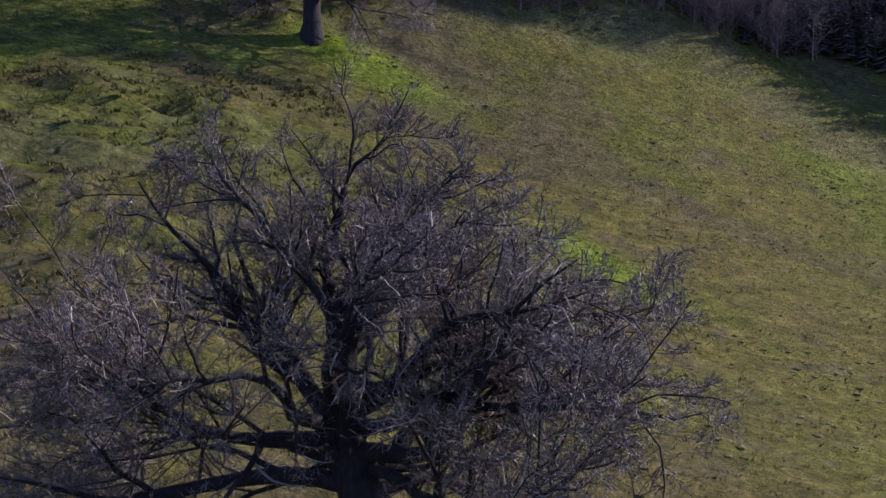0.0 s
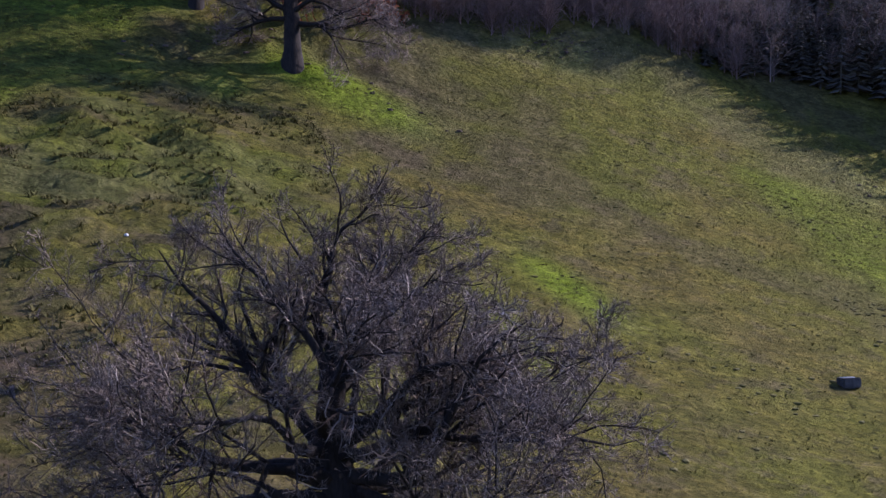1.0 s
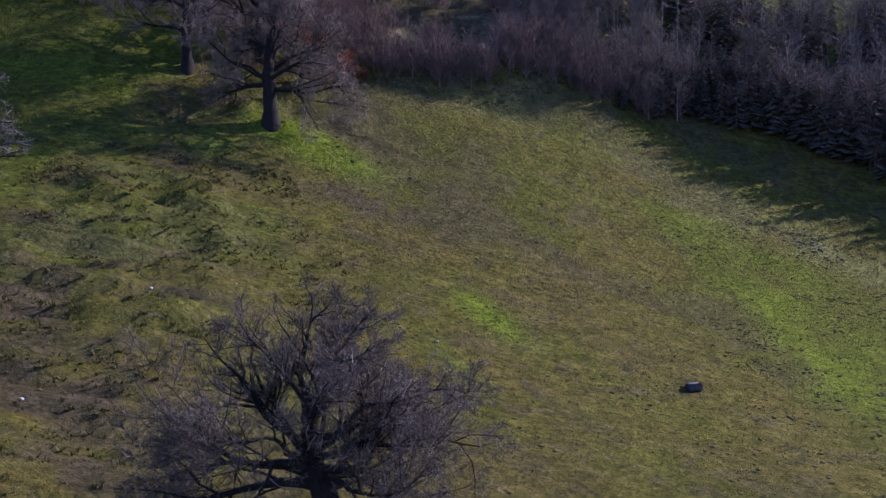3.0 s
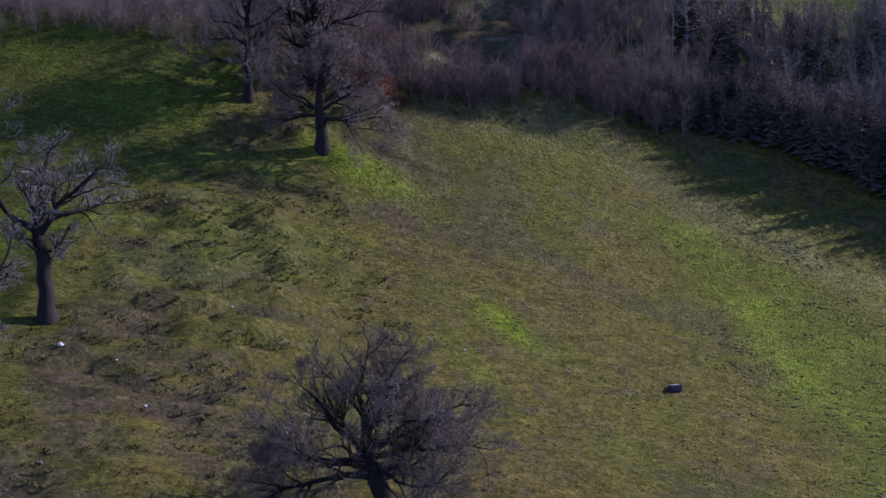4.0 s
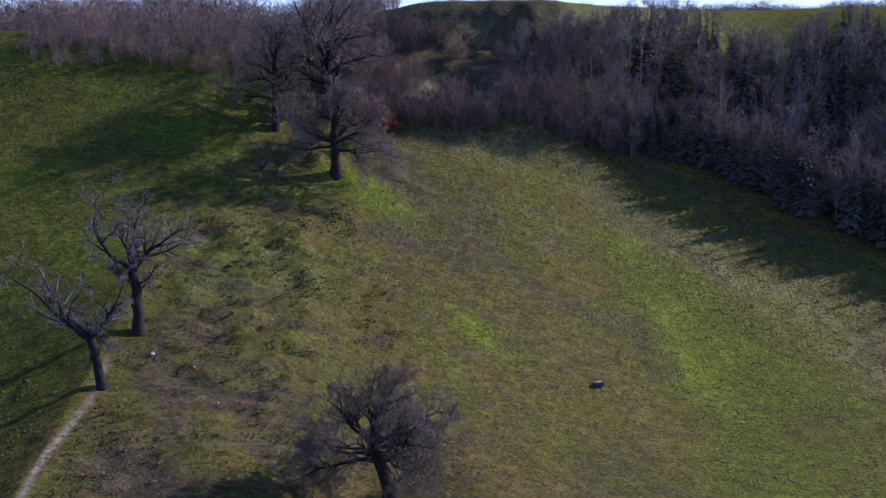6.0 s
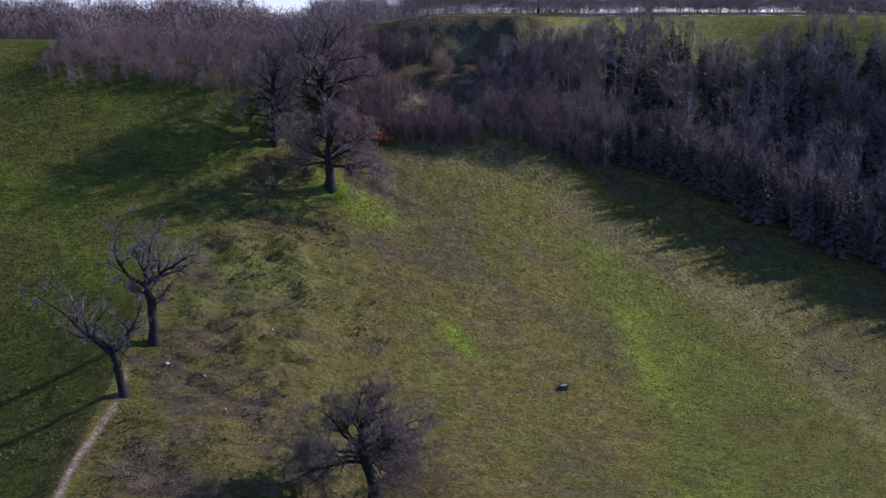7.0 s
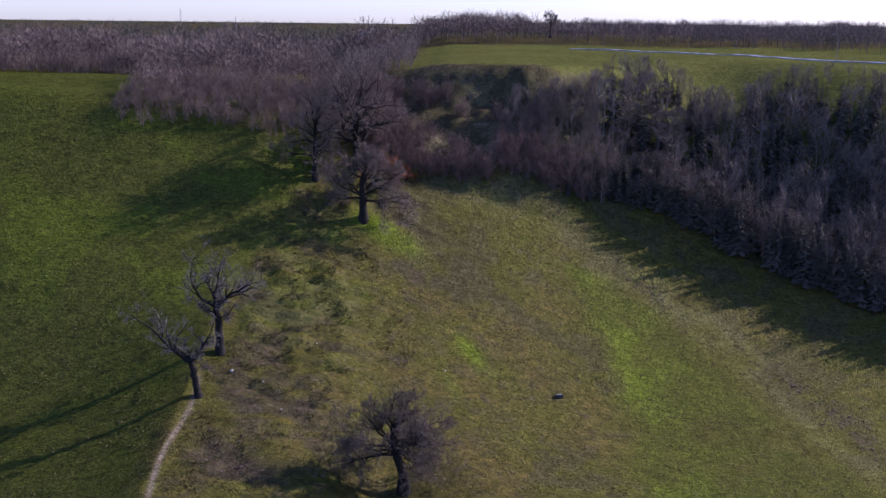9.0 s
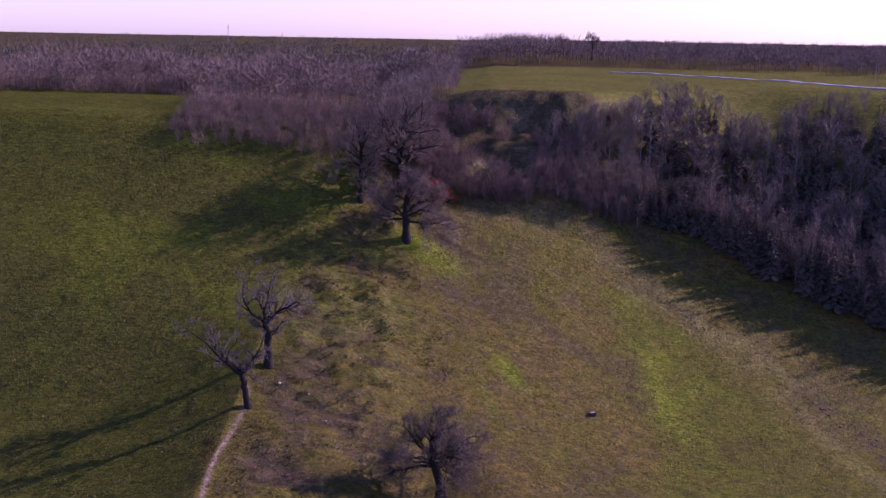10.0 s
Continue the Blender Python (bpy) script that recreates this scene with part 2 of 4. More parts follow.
def terrain(x, y):
    x, y = np.asarray(x, float), np.asarray(y, float)
    xc = np.where(x > 78, 78 + 12 * (1 - np.exp(-(x - 78) / 12)), x)
    xc = np.where(xc < -66, -66 - 8 * (1 - np.exp((xc + 66) / 8)), xc)
    xc = np.where(xc < -26, -26 + 0.3 * (xc + 26), xc)
    edge = field_edge(xc)
    beyond = y - edge
    yc = np.where(beyond > 0, edge + 4 * (1 - np.exp(-np.maximum(beyond, 0) / 4)), y)
    yc = np.where(yc < -45, -45 - 15 * (1 - np.exp((np.minimum(yc, -45) + 45) / 15)), yc)
    z = hillside(xc, yc)
    width = 19 + 40 * step(x, 14, 60) + 5 * step(-x, 10, 40)
    shelf = step(x, -25, 5) * step(y, 48, 64)
    far = 29.0 + (6.2 + 0.6 * step(y, 100, 200) + 1.4 * step(y, 206, 225)) * shelf - 1.5 * step(np.hypot(x, y), 400, 1500) + 1.2 * vnoise(x, y, 60, 3) * step(beyond, 15, 60) * (1 - shelf)
    far = far + 0.8 * step(-x, 28, 45) * (1 - step(y, 150, 250)) + 1.8 * step(-x, 0, 12) * step(y, 58, 84)
    gully = step(x, -16, -5) * (1 - step(x, 15, 27))
    rise = step(beyond, 0, width)
    up = y - 43.5 + 0.12 * (x - 5)
    rise = rise + (0.14 * np.clip(up / 4, 0, 1) + 0.56 * np.clip((up - 4) / 13, 0, 1) + 0.30 * step(up, 16, 22) - rise) * gully
    z = z + (far - z) * rise
    z = z + gully * step(beyond, 2, 6) * (1 - step(beyond, 16, 22)) * (1.0 * vnoise(x, 2.2 * y, 6, 13) + 0.9 * vnoise(x, 2.0 * y, 2.4, 14))
    # bank below the old trees, terraces and lumps
    bank = bell(x, y, -13, 35.8, 6.5, 2.6, 40) + 0.8 * bell(x, y, -3.2, 36.6, 5.5, 1.2, -10) + 0.5 * bell(x, y, -2, 39.2, 5, 1.0, -12)
    z = z + 0.28 * bell(x, y, -3.0, 36.9, 5.0, 0.8, -24) - 0.22 * bell(x, y, -3.4, 35.8, 5.0, 0.7, -24) + 0.22 * bell(x, y, -3.5, 40.2, 5, 0.8, -8) - 0.2 * bell(x, y, -3.7, 39.1, 5, 0.7, -8)
    z = z + 1.1 * bank * vnoise(x, y, 1.8, 5) + 0.7 * bank * vnoise(x, y, 0.8, 6) + 0.5 * bell(x, y, -6, 33.4, 4.5, 1.8, -20)
    z = z - 0.12 * bell(x, y, -17.4, -3.9, 5.2, 0.7, -12) + 0.08 * bell(x, y, -17.2, -2.6, 5.5, 0.9, -12) - 0.7 * bell(x, y, -18.8, -16.2, 3.4, 2.2, -15) - 0.35 * bell(x, y, -1.8, 8.0, 1.2, 0.6)
    z = z + 0.9 * bell(x, y, -18.8, -16.2, 4, 3) * vnoise(x, y, 1.3, 7)
    rough_left = step(-x, 2, 12) * step(28 - y, 0, 8) * step(x, -24, -19) * (0.45 + 0.55 * step(y, -8, 2))
    z = z + 0.08 * vnoise(x + 0.3 * y, 1.7 * y, 4.0, 8) + rough_left * (0.45 * step(vnoise(0.3 * x + 0.1 * y, 1.5 * y, 1.3, 55), 0.0, 0.22) + 0.24 * step(vnoise(x + 0.3 * y, 1.7 * y, 4.0, 8), -0.06, 0.10) + 0.30 * step(vnoise(x + 0.2 * y, 1.9 * y, 2.2, 11), -0.05, 0.14) + 0.26 * step(vnoise(x, 2.0 * y, 1.5, 19), -0.05, 0.15) + 0.5 * vnoise(x, y, 3.0, 18)) + 0.16 * vnoise(x, y, 1.15, 9) + 0.5 * vnoise(x, y, 14, 10)
    # the near part of the level field falls away from the bank
    z = z - 10.0 * (1 - np.exp(-0.04 * np.maximum(-25.5 - x, 0))) * (1 - step(y, -2, 24))
    # hollow round the foot of the broad tree
    z = z - 2.05 * bell(x, y, -1.0, -15.5, 6.0, 5.0)
    return z


def ground_z(x, y):
    return float(terrain(np.array([x]), np.array([y]))[0])


def as_mesh(name, verts, quads=None, tris=None, smooth=False):
    me = bpy.data.meshes.new(name)
    nq = 0 if quads is None else len(quads)
    ntri = 0 if tris is None else len(tris)
    me.vertices.add(len(verts))
    me.vertices.foreach_set("co", np.asarray(verts, np.float32).ravel())
    loops = np.concatenate(([] if not nq else [np.asarray(quads, np.int32).ravel()]) + ([] if not ntri else [np.asarray(tris, np.int32).ravel()]))
    starts = np.concatenate((np.arange(nq) * 4, nq * 4 + np.arange(ntri) * 3)).astype(np.int32)
    me.loops.add(len(loops))
    me.loops.foreach_set("vertex_index", loops.astype(np.int32))
    me.polygons.add(nq + ntri)
    me.polygons.foreach_set("loop_start", starts)
    me.polygons.foreach_set("use_smooth", np.full(nq + ntri, smooth))
    me.update(calc_edges=True)
    me.validate()
    return me


def part(name, mesh, material, parent=None, label=""):
    mesh.materials.append(material)
    ob = new(name, mesh)
    if parent is not None:
        ob.parent = parent
    return tagged(ob, label)


def base_at(name, x, y, dz=0.0, turn=0.0):
    ob = new(name)
    ob.matrix_basis = pose(x, y, ground_z(x, y) + dz, 0, 0, turn)
    return ob


def tubes(pts, rad, sides):
    """Tapering tubes along N lines of K points; closed at the tip by taper."""
    n, k, _ = pts.shape
    d = np.gradient(pts, axis=1)
    d /= np.linalg.norm(d, axis=2, keepdims=True) + 1e-9
    ref = np.where(np.abs(d[..., 2:3]) > 0.9, np.array([1.0, 0, 0]), np.array([0, 0, 1.0]))
    a = np.cross(d, ref)
    a /= np.linalg.norm(a, axis=2, keepdims=True) + 1e-9
    b = np.cross(d, a)
    ang = np.arange(sides) * 2 * np.pi / sides
    ring = pts[:, :, None] + rad[:, :, None, None] * (a[:, :, None] * np.cos(ang)[:, None] + b[:, :, None] * np.sin(ang)[:, None])
    verts = ring.reshape(-1, 3)
    i = np.arange(n)[:, None, None] * k * sides + np.arange(k - 1)[None, :, None] * sides
    j = np.arange(sides)[None, None, :]
    j2 = (j + 1) % sides
    quads = np.stack([i + j, i + j2, i + sides + j2, i + sides + j], -1).reshape(-1, 4)
    return verts, quads


def gather(*pieces):
    vs, qs, off = [], [], 0
    for v, q in pieces:
        vs.append(v)
        qs.append(q + off)
        off += len(v)
    return np.concatenate(vs), np.concatenate(qs)


def run_lines(g, start, way, length, k, up, wob):
    """Wandering lines from start points."""
    n = len(start)
    pts = np.zeros((n, k, 3))
    pts[:, 0] = start
    d = way.copy()
    for s in range(1, k):
        d = d + wob * g.normal(size=(n, 3)) + np.array([0, 0, 1.0]) * up
        d /= np.linalg.norm(d, axis=1, keepdims=True)
        pts[:, s] = pts[:, s - 1] + d * (length / (k - 1))[:, None]
    return pts


def sprout(g, pts, rad, per, lo, hi, ratio, angle, k, up, wob, tip, shrink=0.6):
    n, kk, _ = pts.shape
    seg = np.linalg.norm(np.diff(pts, axis=1), axis=2).sum(1)
    idx = np.repeat(np.arange(n), per)
    u = g.uniform(lo, hi, n * per) * (kk - 1)
    i = np.minimum(u.astype(int), kk - 2)
    f = (u - i)[:, None]
    p = pts[idx, i] * (1 - f) + pts[idx, i + 1] * f
    d = pts[idx, i + 1] - pts[idx, i]
    d /= np.linalg.norm(d, axis=1, keepdims=True) + 1e-9
    r = (rad[idx, i] * (1 - f[:, 0]) + rad[idx, i + 1] * f[:, 0]) * shrink
    q = np.cross(d, g.normal(size=d.shape))
    q /= np.linalg.norm(q, axis=1, keepdims=True) + 1e-9
    a = np.radians(angle) * g.uniform(0.65, 1.3, n * per)
    w = d * np.cos(a)[:, None] + q * np.sin(a)[:, None]
    ln = seg[idx] * ratio * g.uniform(0.55, 1.2, n * per) * (1.15 - 0.55 * u / (kk - 1))
    out = run_lines(g, p, w, ln, k, up, wob)
    rr = np.maximum(r, tip)[:, None] * np.linspace(1, 0, k)[None] + tip * np.linspace(0, 1, k)[None]
    return out, rr


def blades(g, p0, p1, w):
    """Flat tapering twigs, too thin to need a round section."""
    d = p1 - p0
    s_ = np.cross(d, g.normal(size=d.shape))
    s_ /= np.linalg.norm(s_, axis=1, keepdims=True) + 1e-9
    v = np.stack([p0 - s_ * w, p0 + s_ * w, p1 + 0.35 * s_ * w, p1 - 0.35 * s_ * w], 1).reshape(-1, 3)
    return v, np.arange(len(v)).reshape(-1, 4)


def grown_tree(name, x, y, seed, trunk, limbs, levels, bark, twig, group="", label="", category="tree", roots=1.5, size=1.0):
    """A bare tree. trunk: list of (x, y, z, radius) above its foot; limbs: (how far up the trunk, azimuth, elevation, length, radius, up)."""
    g = np.random.default_rng(seed)
    top = base_at(name, x, y, -0.15)
    t = np.array(trunk, float) * size
    u = np.linspace(0, len(t) - 1, 14)
    line = np.stack([np.interp(u, np.arange(len(t)), t[:, c]) for c in range(4)], 1)
    line[1:-1, :2] += g.normal(size=(12, 2)) * 0.03 * t[0, 3] / 0.3
    line[0, 3] *= roots
    line[0, 2] -= 2.2 * t[0, 3]
    line[1, 3] *= 1 + (roots - 1) * 0.5
    tp, tr = line[None, :, :3], line[None, :, 3]
    starts, ways, lens, rads, ups = [], [], [], [], []
    for at_, az, el, ln, r, up in limbs:
        q = at_ * 13
        i = min(int(q), 12)
        starts.append(line[i, :3] * (1 - q + i) + line[i + 1, :3] * (q - i))
        a, e = radians(az), radians(el)
        ways.append((math.sin(a) * math.cos(e), math.cos(a) * math.cos(e), math.sin(e)))
        lens.append(ln), rads.append(r), ups.append(up)
    starts, ways, lens, rads = map(np.array, (starts, ways, lens, rads))
    lens, rads = lens * size, rads * size
    lp = np.concatenate([run_lines(g, starts[i:i + 1], ways[i:i + 1], lens[i:i + 1], 12, ups[i], 0.21) for i in range(len(lens))])
    lr = rads[:, None] * (1 - 0.93 * np.linspace(0, 1, 12)[None] ** 0.8)
    wood = []
    lines = [(lp, lr)]
    fine = []
    for n, (per, lo, hi, ratio, ang, k, up, wob, tip) in enumerate(levels):
        src = lines[-1]
        p, r = sprout(g, *src, per, lo, hi, ratio, ang, k, up, wob, tip)
        if n > 1:
            fine.extend(blades(g, p[:, q], p[:, q + 1], tip * (1 - 0.18 * q)) for q in range(k - 1))
        else:
            (wood if n == 0 else fine).append(tubes(p, r, 5 if n == 0 else 3))
        lines.append((p, r))
    part("trunk", as_mesh("trunk", *tubes(tp, tr, 12), smooth=True), bark, top)
    for i in range(len(lp)):
        part("limb", as_mesh("limb", *tubes(lp[i:i + 1], lr[i:i + 1], 8), smooth=True), bark, top)
    tagged(part("branchwork", as_mesh("branchwork", *gather(*wood), smooth=True), bark, top), kind="stuff")
    part("crown", as_mesh("crown", *gather(*fine)), twig, top, "bare fine twigs")
    return tagged(top, label, category, group)


# ---- ground ----
def spaced(lo, hi, fine, reach):
    core = np.arange(lo, hi + 1e-6, fine)
    out, s = [], fine
    p = hi
    while p < reach:
        s *= 1.13
        p += s
        out.append(p)
    left, s = [], fine
    p = lo
    while p > -reach:
        s *= 1.13
        p -= s
        left.append(p)
    return np.concatenate([left[::-1], core, out])


def build_ground():
    xs, ys = spaced(-58, 74, 0.62, 4800), spaced(-34, 90, 0.45, 4800)
    xs = np.concatenate([xs[xs < -26.3], np.arange(-26.2, -22.9, 0.15), xs[xs > -22.8]])
    X, Y = np.meshgrid(xs, ys)
    Z = terrain(X, Y)
    verts = np.stack([X, Y, Z], -1).reshape(-1, 3)
    ny, nx = X.shape
    i = np.arange(ny - 1)[:, None] * nx + np.arange(nx - 1)[None]
    quads = np.stack([i, i + 1, i + nx + 1, i + nx], -1).reshape(-1, 4)
    me = as_mesh("ground", verts, quads, smooth=True)
    x, y = X.ravel(), Y.ravel()
    n1, n2 = vnoise(x, y, 3.0, 21), vnoise(x, y, 9.0, 22)
    n3 = vnoise(x, y, 1.4, 23)
    near = step(80 - np.hypot(x, y), 0, 20)
    hollow_left = 25.2 - 0.26 * np.maximum(y - 18, 0) + 2.6 * n1 + 1.2 * n3
    rim = np.interp(y, [-30, -7, 6, 18, 28, 32.3, 34], [61, 54, 49.3, 43.6, 36.2, 31, 26]) + 1.2 * n1
    hollow = step(x - hollow_left, -1.5, 3.0) * (1 - step(x - rim, -6, 1.5)) * (y < 34)
    # lush grass: the level field, damp hollows, the far field
    crest = -26.5 + 0.03 * (y + 5) + 0.0042 * np.maximum(y + 5, 0) ** 2
    field = step(crest - x, -1.5, 2.0) * ((y < 60) | (x < -50)) * (y < 96)
    lush = field * (0.92 + 0.2 * n2)
    lush = np.maximum(lush, (0.9 + 0.5 * n1) * hollow)
    lush = np.maximum(lush, (0.45 + 0.8 * n1) * bell(x, y, -17, 16, 5, 9, 10))
    lush = np.maximum(lush, 0.5 * step(n2, 0.02, 0.25) * near)
    lush = np.maximum(lush, 0.45 * step(np.hypot(x, y), 240, 300) * step(vnoise(x, y, 90, 31), 0.12, 0.2))
    shelf = step(y - 65.5 + 0.12 * (x - 5), 0, 1.5) * step(y - field_edge(x), 14, 20) * (1 - step(y, 196, 203)) * step(x, -6, -2) * (x < 170)
    vivid = np.clip(1.7 * bell(x, y, -4.6, 32.5, 4.6, 1.7, -24), 0, 1) * (0.9 + 0.6 * n1) + 0.85 * np.clip(1.3 * bell(x, y, 7.6, 11.6, 1.2, 3.4, 28), 0, 1)
    vivid = vivid + 0.2 * shelf * (0.8 + 0.8 * n2) + 0.35 * bell(x, y, -13.5, 30, 3, 2) + hollow * (0.16 + 0.4 * n1 + 0.4 * n2) * (1 - 0.6 * step(x - hollow_left, 8, 16)) + 0.28 * hollow * np.exp(-((x - hollow_left - 3.0) / 3.2) ** 2) * (0.7 + 1.2 * n2) + 0.4 * bell(x, y, 5.0, 4.0, 1.0, 4.5, 20)
    vivid = vivid + 0.13 * field * (0.8 + 0.5 * n2)
    vivid = vivid + 0.25 * step(-x, 2, 10) * step(y, 4, 12) * near * step(n1 + n2, -0.05, 0.25)
    lush = np.maximum(lush, 0.45 * shelf)
    straw = bell(x, y, 12, 43.0, 6, 1.6) + 0.75 * bell(x, y, 28, 37, 9, 2.0, -30) + 0.9 * bell(x, y, 42, 25, 13, 2.2, -42) + 0.45 * bell(x, y, 30, 31.0, 5, 1.5, -20)
    straw = straw + (0.72 * np.exp(-((x - rim) / 2.0) ** 2) + 0.16 * step(x - rim, 0, 3)) * (y < 36) * (y < field_edge(x)) * near
    terraces = bell(x, y, 5, 54, 11, 8) * step(vnoise(x, 2.2 * y, 3.2, 41) + 0.5 * n3, 0.03, 0.2)
    straw = straw * (0.55 + 1.1 * n1) + 0.4 * shelf * (0.8 + 0.8 * n2)
    path_x = -24.6 - 0.35 * np.sin((y + 3) * 0.35) + 0.02 * (y + 10)
    trodden = np.exp(-((x - path_x) / 0.30) ** 2) * step(y, -34, -30) * (1 - step(y, -4, 0)) * (0.9 + 0.6 * n3) + 0.55 * terraces
    soil = 1.3 * bell(x, y, -18.8, -16.2, 3.6, 2.3, -15) * step(n3, -0.35, -0.1)
    soil = soil + 0.8 * bell(x, y, -13.5, 36.0, 6, 2.2, 40) * step(n1, -0.25, 0.1) + 0.95 * bell(x, y, -3.3, 36.0, 5.5, 0.8, -24) + 0.8 * bell(x, y, -3.6, 39.3, 5, 0.7, -8) + 0.9 * bell(x, y, -15.0, 34.8, 4.5, 1.8, -22) * step(n3, -0.25, 0.05)
    soil = soil + 0.95 * bell(x, y, -17.4, -3.9, 5.4, 0.6, -12) + 0.4 * bell(x, y, -12, -5.5, 3.4, 1.6) * step(n3, -0.1, 0.2) + 0.9 * bell(x, y, -1.8, 8.0, 1.3, 0.7)
    soil = soil + 0.55 * bell(x, y, 34, 31.2, 2.6, 0.8, -30) * step(n3, -0.2, 0.1) + 0.8 * np.exp(-((x - rim - 4.6) / 1.1) ** 2) * (y < 18) * (y > -25) * step(n3, -0.15, 0.1)
    beyond = y - field_edge(x)
    beyond = np.where((x < -50) & (y < 96), -1, beyond)
    soil = soil + 0.85 * step(beyond, 0, 4) * (1 - step(y, 60, 100)) * (1 - shelf) * (1 - 0.8 * terraces) + 0.55 * step(beyond, 40, 60) * (1 - shelf)
    leaves = 0.95 * bell(x, y, -2.4, 26.4, 5.5, 1.5, -12) * step(n3, -0.3, 0.1) + 0.8 * bell(x, y, -0.9, 20.4, 3.2, 1.3, -15) * step(n3, -0.2, 0.15)
    leaves = leaves + 0.9 * bell(x, y, 13, 24, 1.8, 3.0, 10) * step(n3, -0.2, 0.1) + 0.8 * bell(x, y, 10.2, 15.6, 2.6, 1.0) * step(n3, -0.2, 0.1) + 0.7 * bell(x, y, 16.9, 29.2, 1.6, 1.0)
    dips = step(-vnoise(x + 0.3 * y, 1.7 * y, 4.0, 8) - 0.6 * vnoise(x, 1.4 * y, 2.0, 11), 0.04, 0.22) * step(-x, 2, 10) * step(28 - y, 0, 8) * step(x, -24, -20)
    soil = soil + 0.55 * dips * step(n3, -0.2, 0.1)
    leaves = leaves + 0.55 * dips
    leaves = leaves + 0.5 * step(n2 + 0.6 * n1 + 0.5 * n3, 0.14, 0.34) * (1 - hollow) * near * (1 - field) + 0.35 * bell(x, y, 6, 6, 14, 16) * step(n1 + n3, 0.0, 0.25) + 0.5 * bell(x, y, -4, 33, 12, 5, -20) * step(n1, 0.0, 0.2)
    leaves = leaves + 0.9 * bell(x, y, -16, 27.5, 5.5, 3.0, 10) * step(n3, -0.35, 0.0) + 0.45 * bell(x, y, -14, -8, 11, 11) * step(n1 + n3, -0.05, 0.25) * (1 - field)
    for name, bands in (("cover", (soil, lush, straw)), ("extra", (vivid, trodden, leaves))):
        col = np.stack([np.clip(q, 0, 1) for q in bands] + [np.ones(len(x))], -1)
        a = me.color_attributes.new(name, "FLOAT_COLOR", "POINT")
        a.data.foreach_set("color", col.astype(np.float32).ravel())
    me.materials.append(GRASS)
    return tagged(new("ground", me), "rolling winter meadow with rough olive-green grass", "ground", kind="structure")


build_ground()

# ---- the old trees ----
FINE = [(12, 0.25, 1.0, 0.42, 46, 7, 0.02, 0.18, 0.012), (11, 0.12, 1.0, 0.46, 48, 5, 0.04, 0.20, 0.009), (7, 0.1, 1.0, 0.50, 50, 3, 0.06, 0.22, 0.007), (7, 0.1, 1.0, 0.62, 46, 3, 0.06, 0.25, 0.006)]
grown_tree("tree", -0.6, -15.0, 11,
           [(0.55, 0, 0, 0.46), (0.42, 0, 2.0, 0.37), (-0.05, 0, 3.2, 0.33), (-0.4, 0.1, 4.0, 0.30), (-0.3, 0.0, 5.0, 0.19), (0.1, 0, 6.1, 0.11)],
           [(0.42, -85, 24, 6.0, 0.15, -0.02), (0.50, -115, 28, 5.0, 0.13, -0.04), (0.55, -60, 30, 4.0, 0.14, 0.02), (0.62, -80, 42, 4.2, 0.15, 0.02),
            (0.42, 82, 30, 5.2, 0.16, -0.05), (0.52, 105, 22, 5.0, 0.15, 0.0), (0.60, 60, 35, 4.6, 0.14, 0.01), (0.40, 55, 22, 5.0, 0.12, -0.06),
            (0.70, 20, 68, 4.2, 0.15, 0.03), (0.72, -20, 60, 3.6, 0.12, 0.03), (0.75, 85, 55, 4.2, 0.13, 0.02), (0.66, 175, 40, 4.0, 0.13, 0.01),
            (0.60, -150, 25, 4.2, 0.12, 0.0), (0.58, 145, 22, 4.2, 0.12, 0.0), (0.5, 10, 25, 4.2, 0.12, 0.0), (0.8, -120, 60, 3.4, 0.10, 0.02), (0.58, 96, 20, 5.2, 0.12, -0.05), (0.5, 125, 18, 5.2, 0.10, -0.05), (0.55, -60, 18, 5.6, 0.11, -0.05),
            (0.66, 95, 40, 5.0, 0.13, 0.01), (0.68, -70, 58, 3.6, 0.12, 0.03), (0.85, 60, 70, 3.4, 0.10, 0.03),
            (0.45, 80, 6, 5.0, 0.06, -0.035), (0.5, 112, 2, 5.6, 0.055, -0.03), (0.45, 58, 8, 6.0, 0.05, -0.03), (0.42, 135, 4, 5.0, 0.05, -0.03), (0.46, -95, 10, 6.0, 0.06, -0.04), (0.48, -70, 6, 5.6, 0.05, -0.03), (0.5, -130, 4, 4.8, 0.05, -0.03)],
           FINE, BARK_DARK, TWIG, label="broad old bare tree with a dense dark crown of twigs", size=1.36)
POLLARD = [(11, 0.2, 1.0, 0.42, 48, 7, 0.07, 0.24, 0.022), (8, 0.2, 1.0, 0.5, 46, 5, 0.05, 0.26, 0.013), (6, 0.2, 1.0, 0.55, 44, 4, 0.05, 0.28, 0.012), (4, 0.2, 1.0, 0.55, 44, 3, 0.05, 0.28, 0.009)]
grown_tree("tree", -23.8, -5.9, 21,
           [(0.1, 0, 0, 0.45), (-0.15, 0, 1.8, 0.38), (-0.45, 0, 3.4, 0.37), (-0.6, 0, 4.4, 0.36)],
           [(0.95, -84, 22, 9.4, 0.30, 0.018), (0.97, 75, 50, 5.6, 0.27, 0.03), (0.98, -50, 58, 3.6, 0.18, 0.05), (0.9, 85, 15, 2.6, 0.10, 0.06), (0.97, 160, 50, 3.0, 0.13, 0.05), (0.95, -15, 55, 3.4, 0.14, 0.05)],
           POLLARD, BARK_DARK, TWIG_PALE, "field-edge trees", "old pollarded tree forking into two bare limbs", roots=1.35)
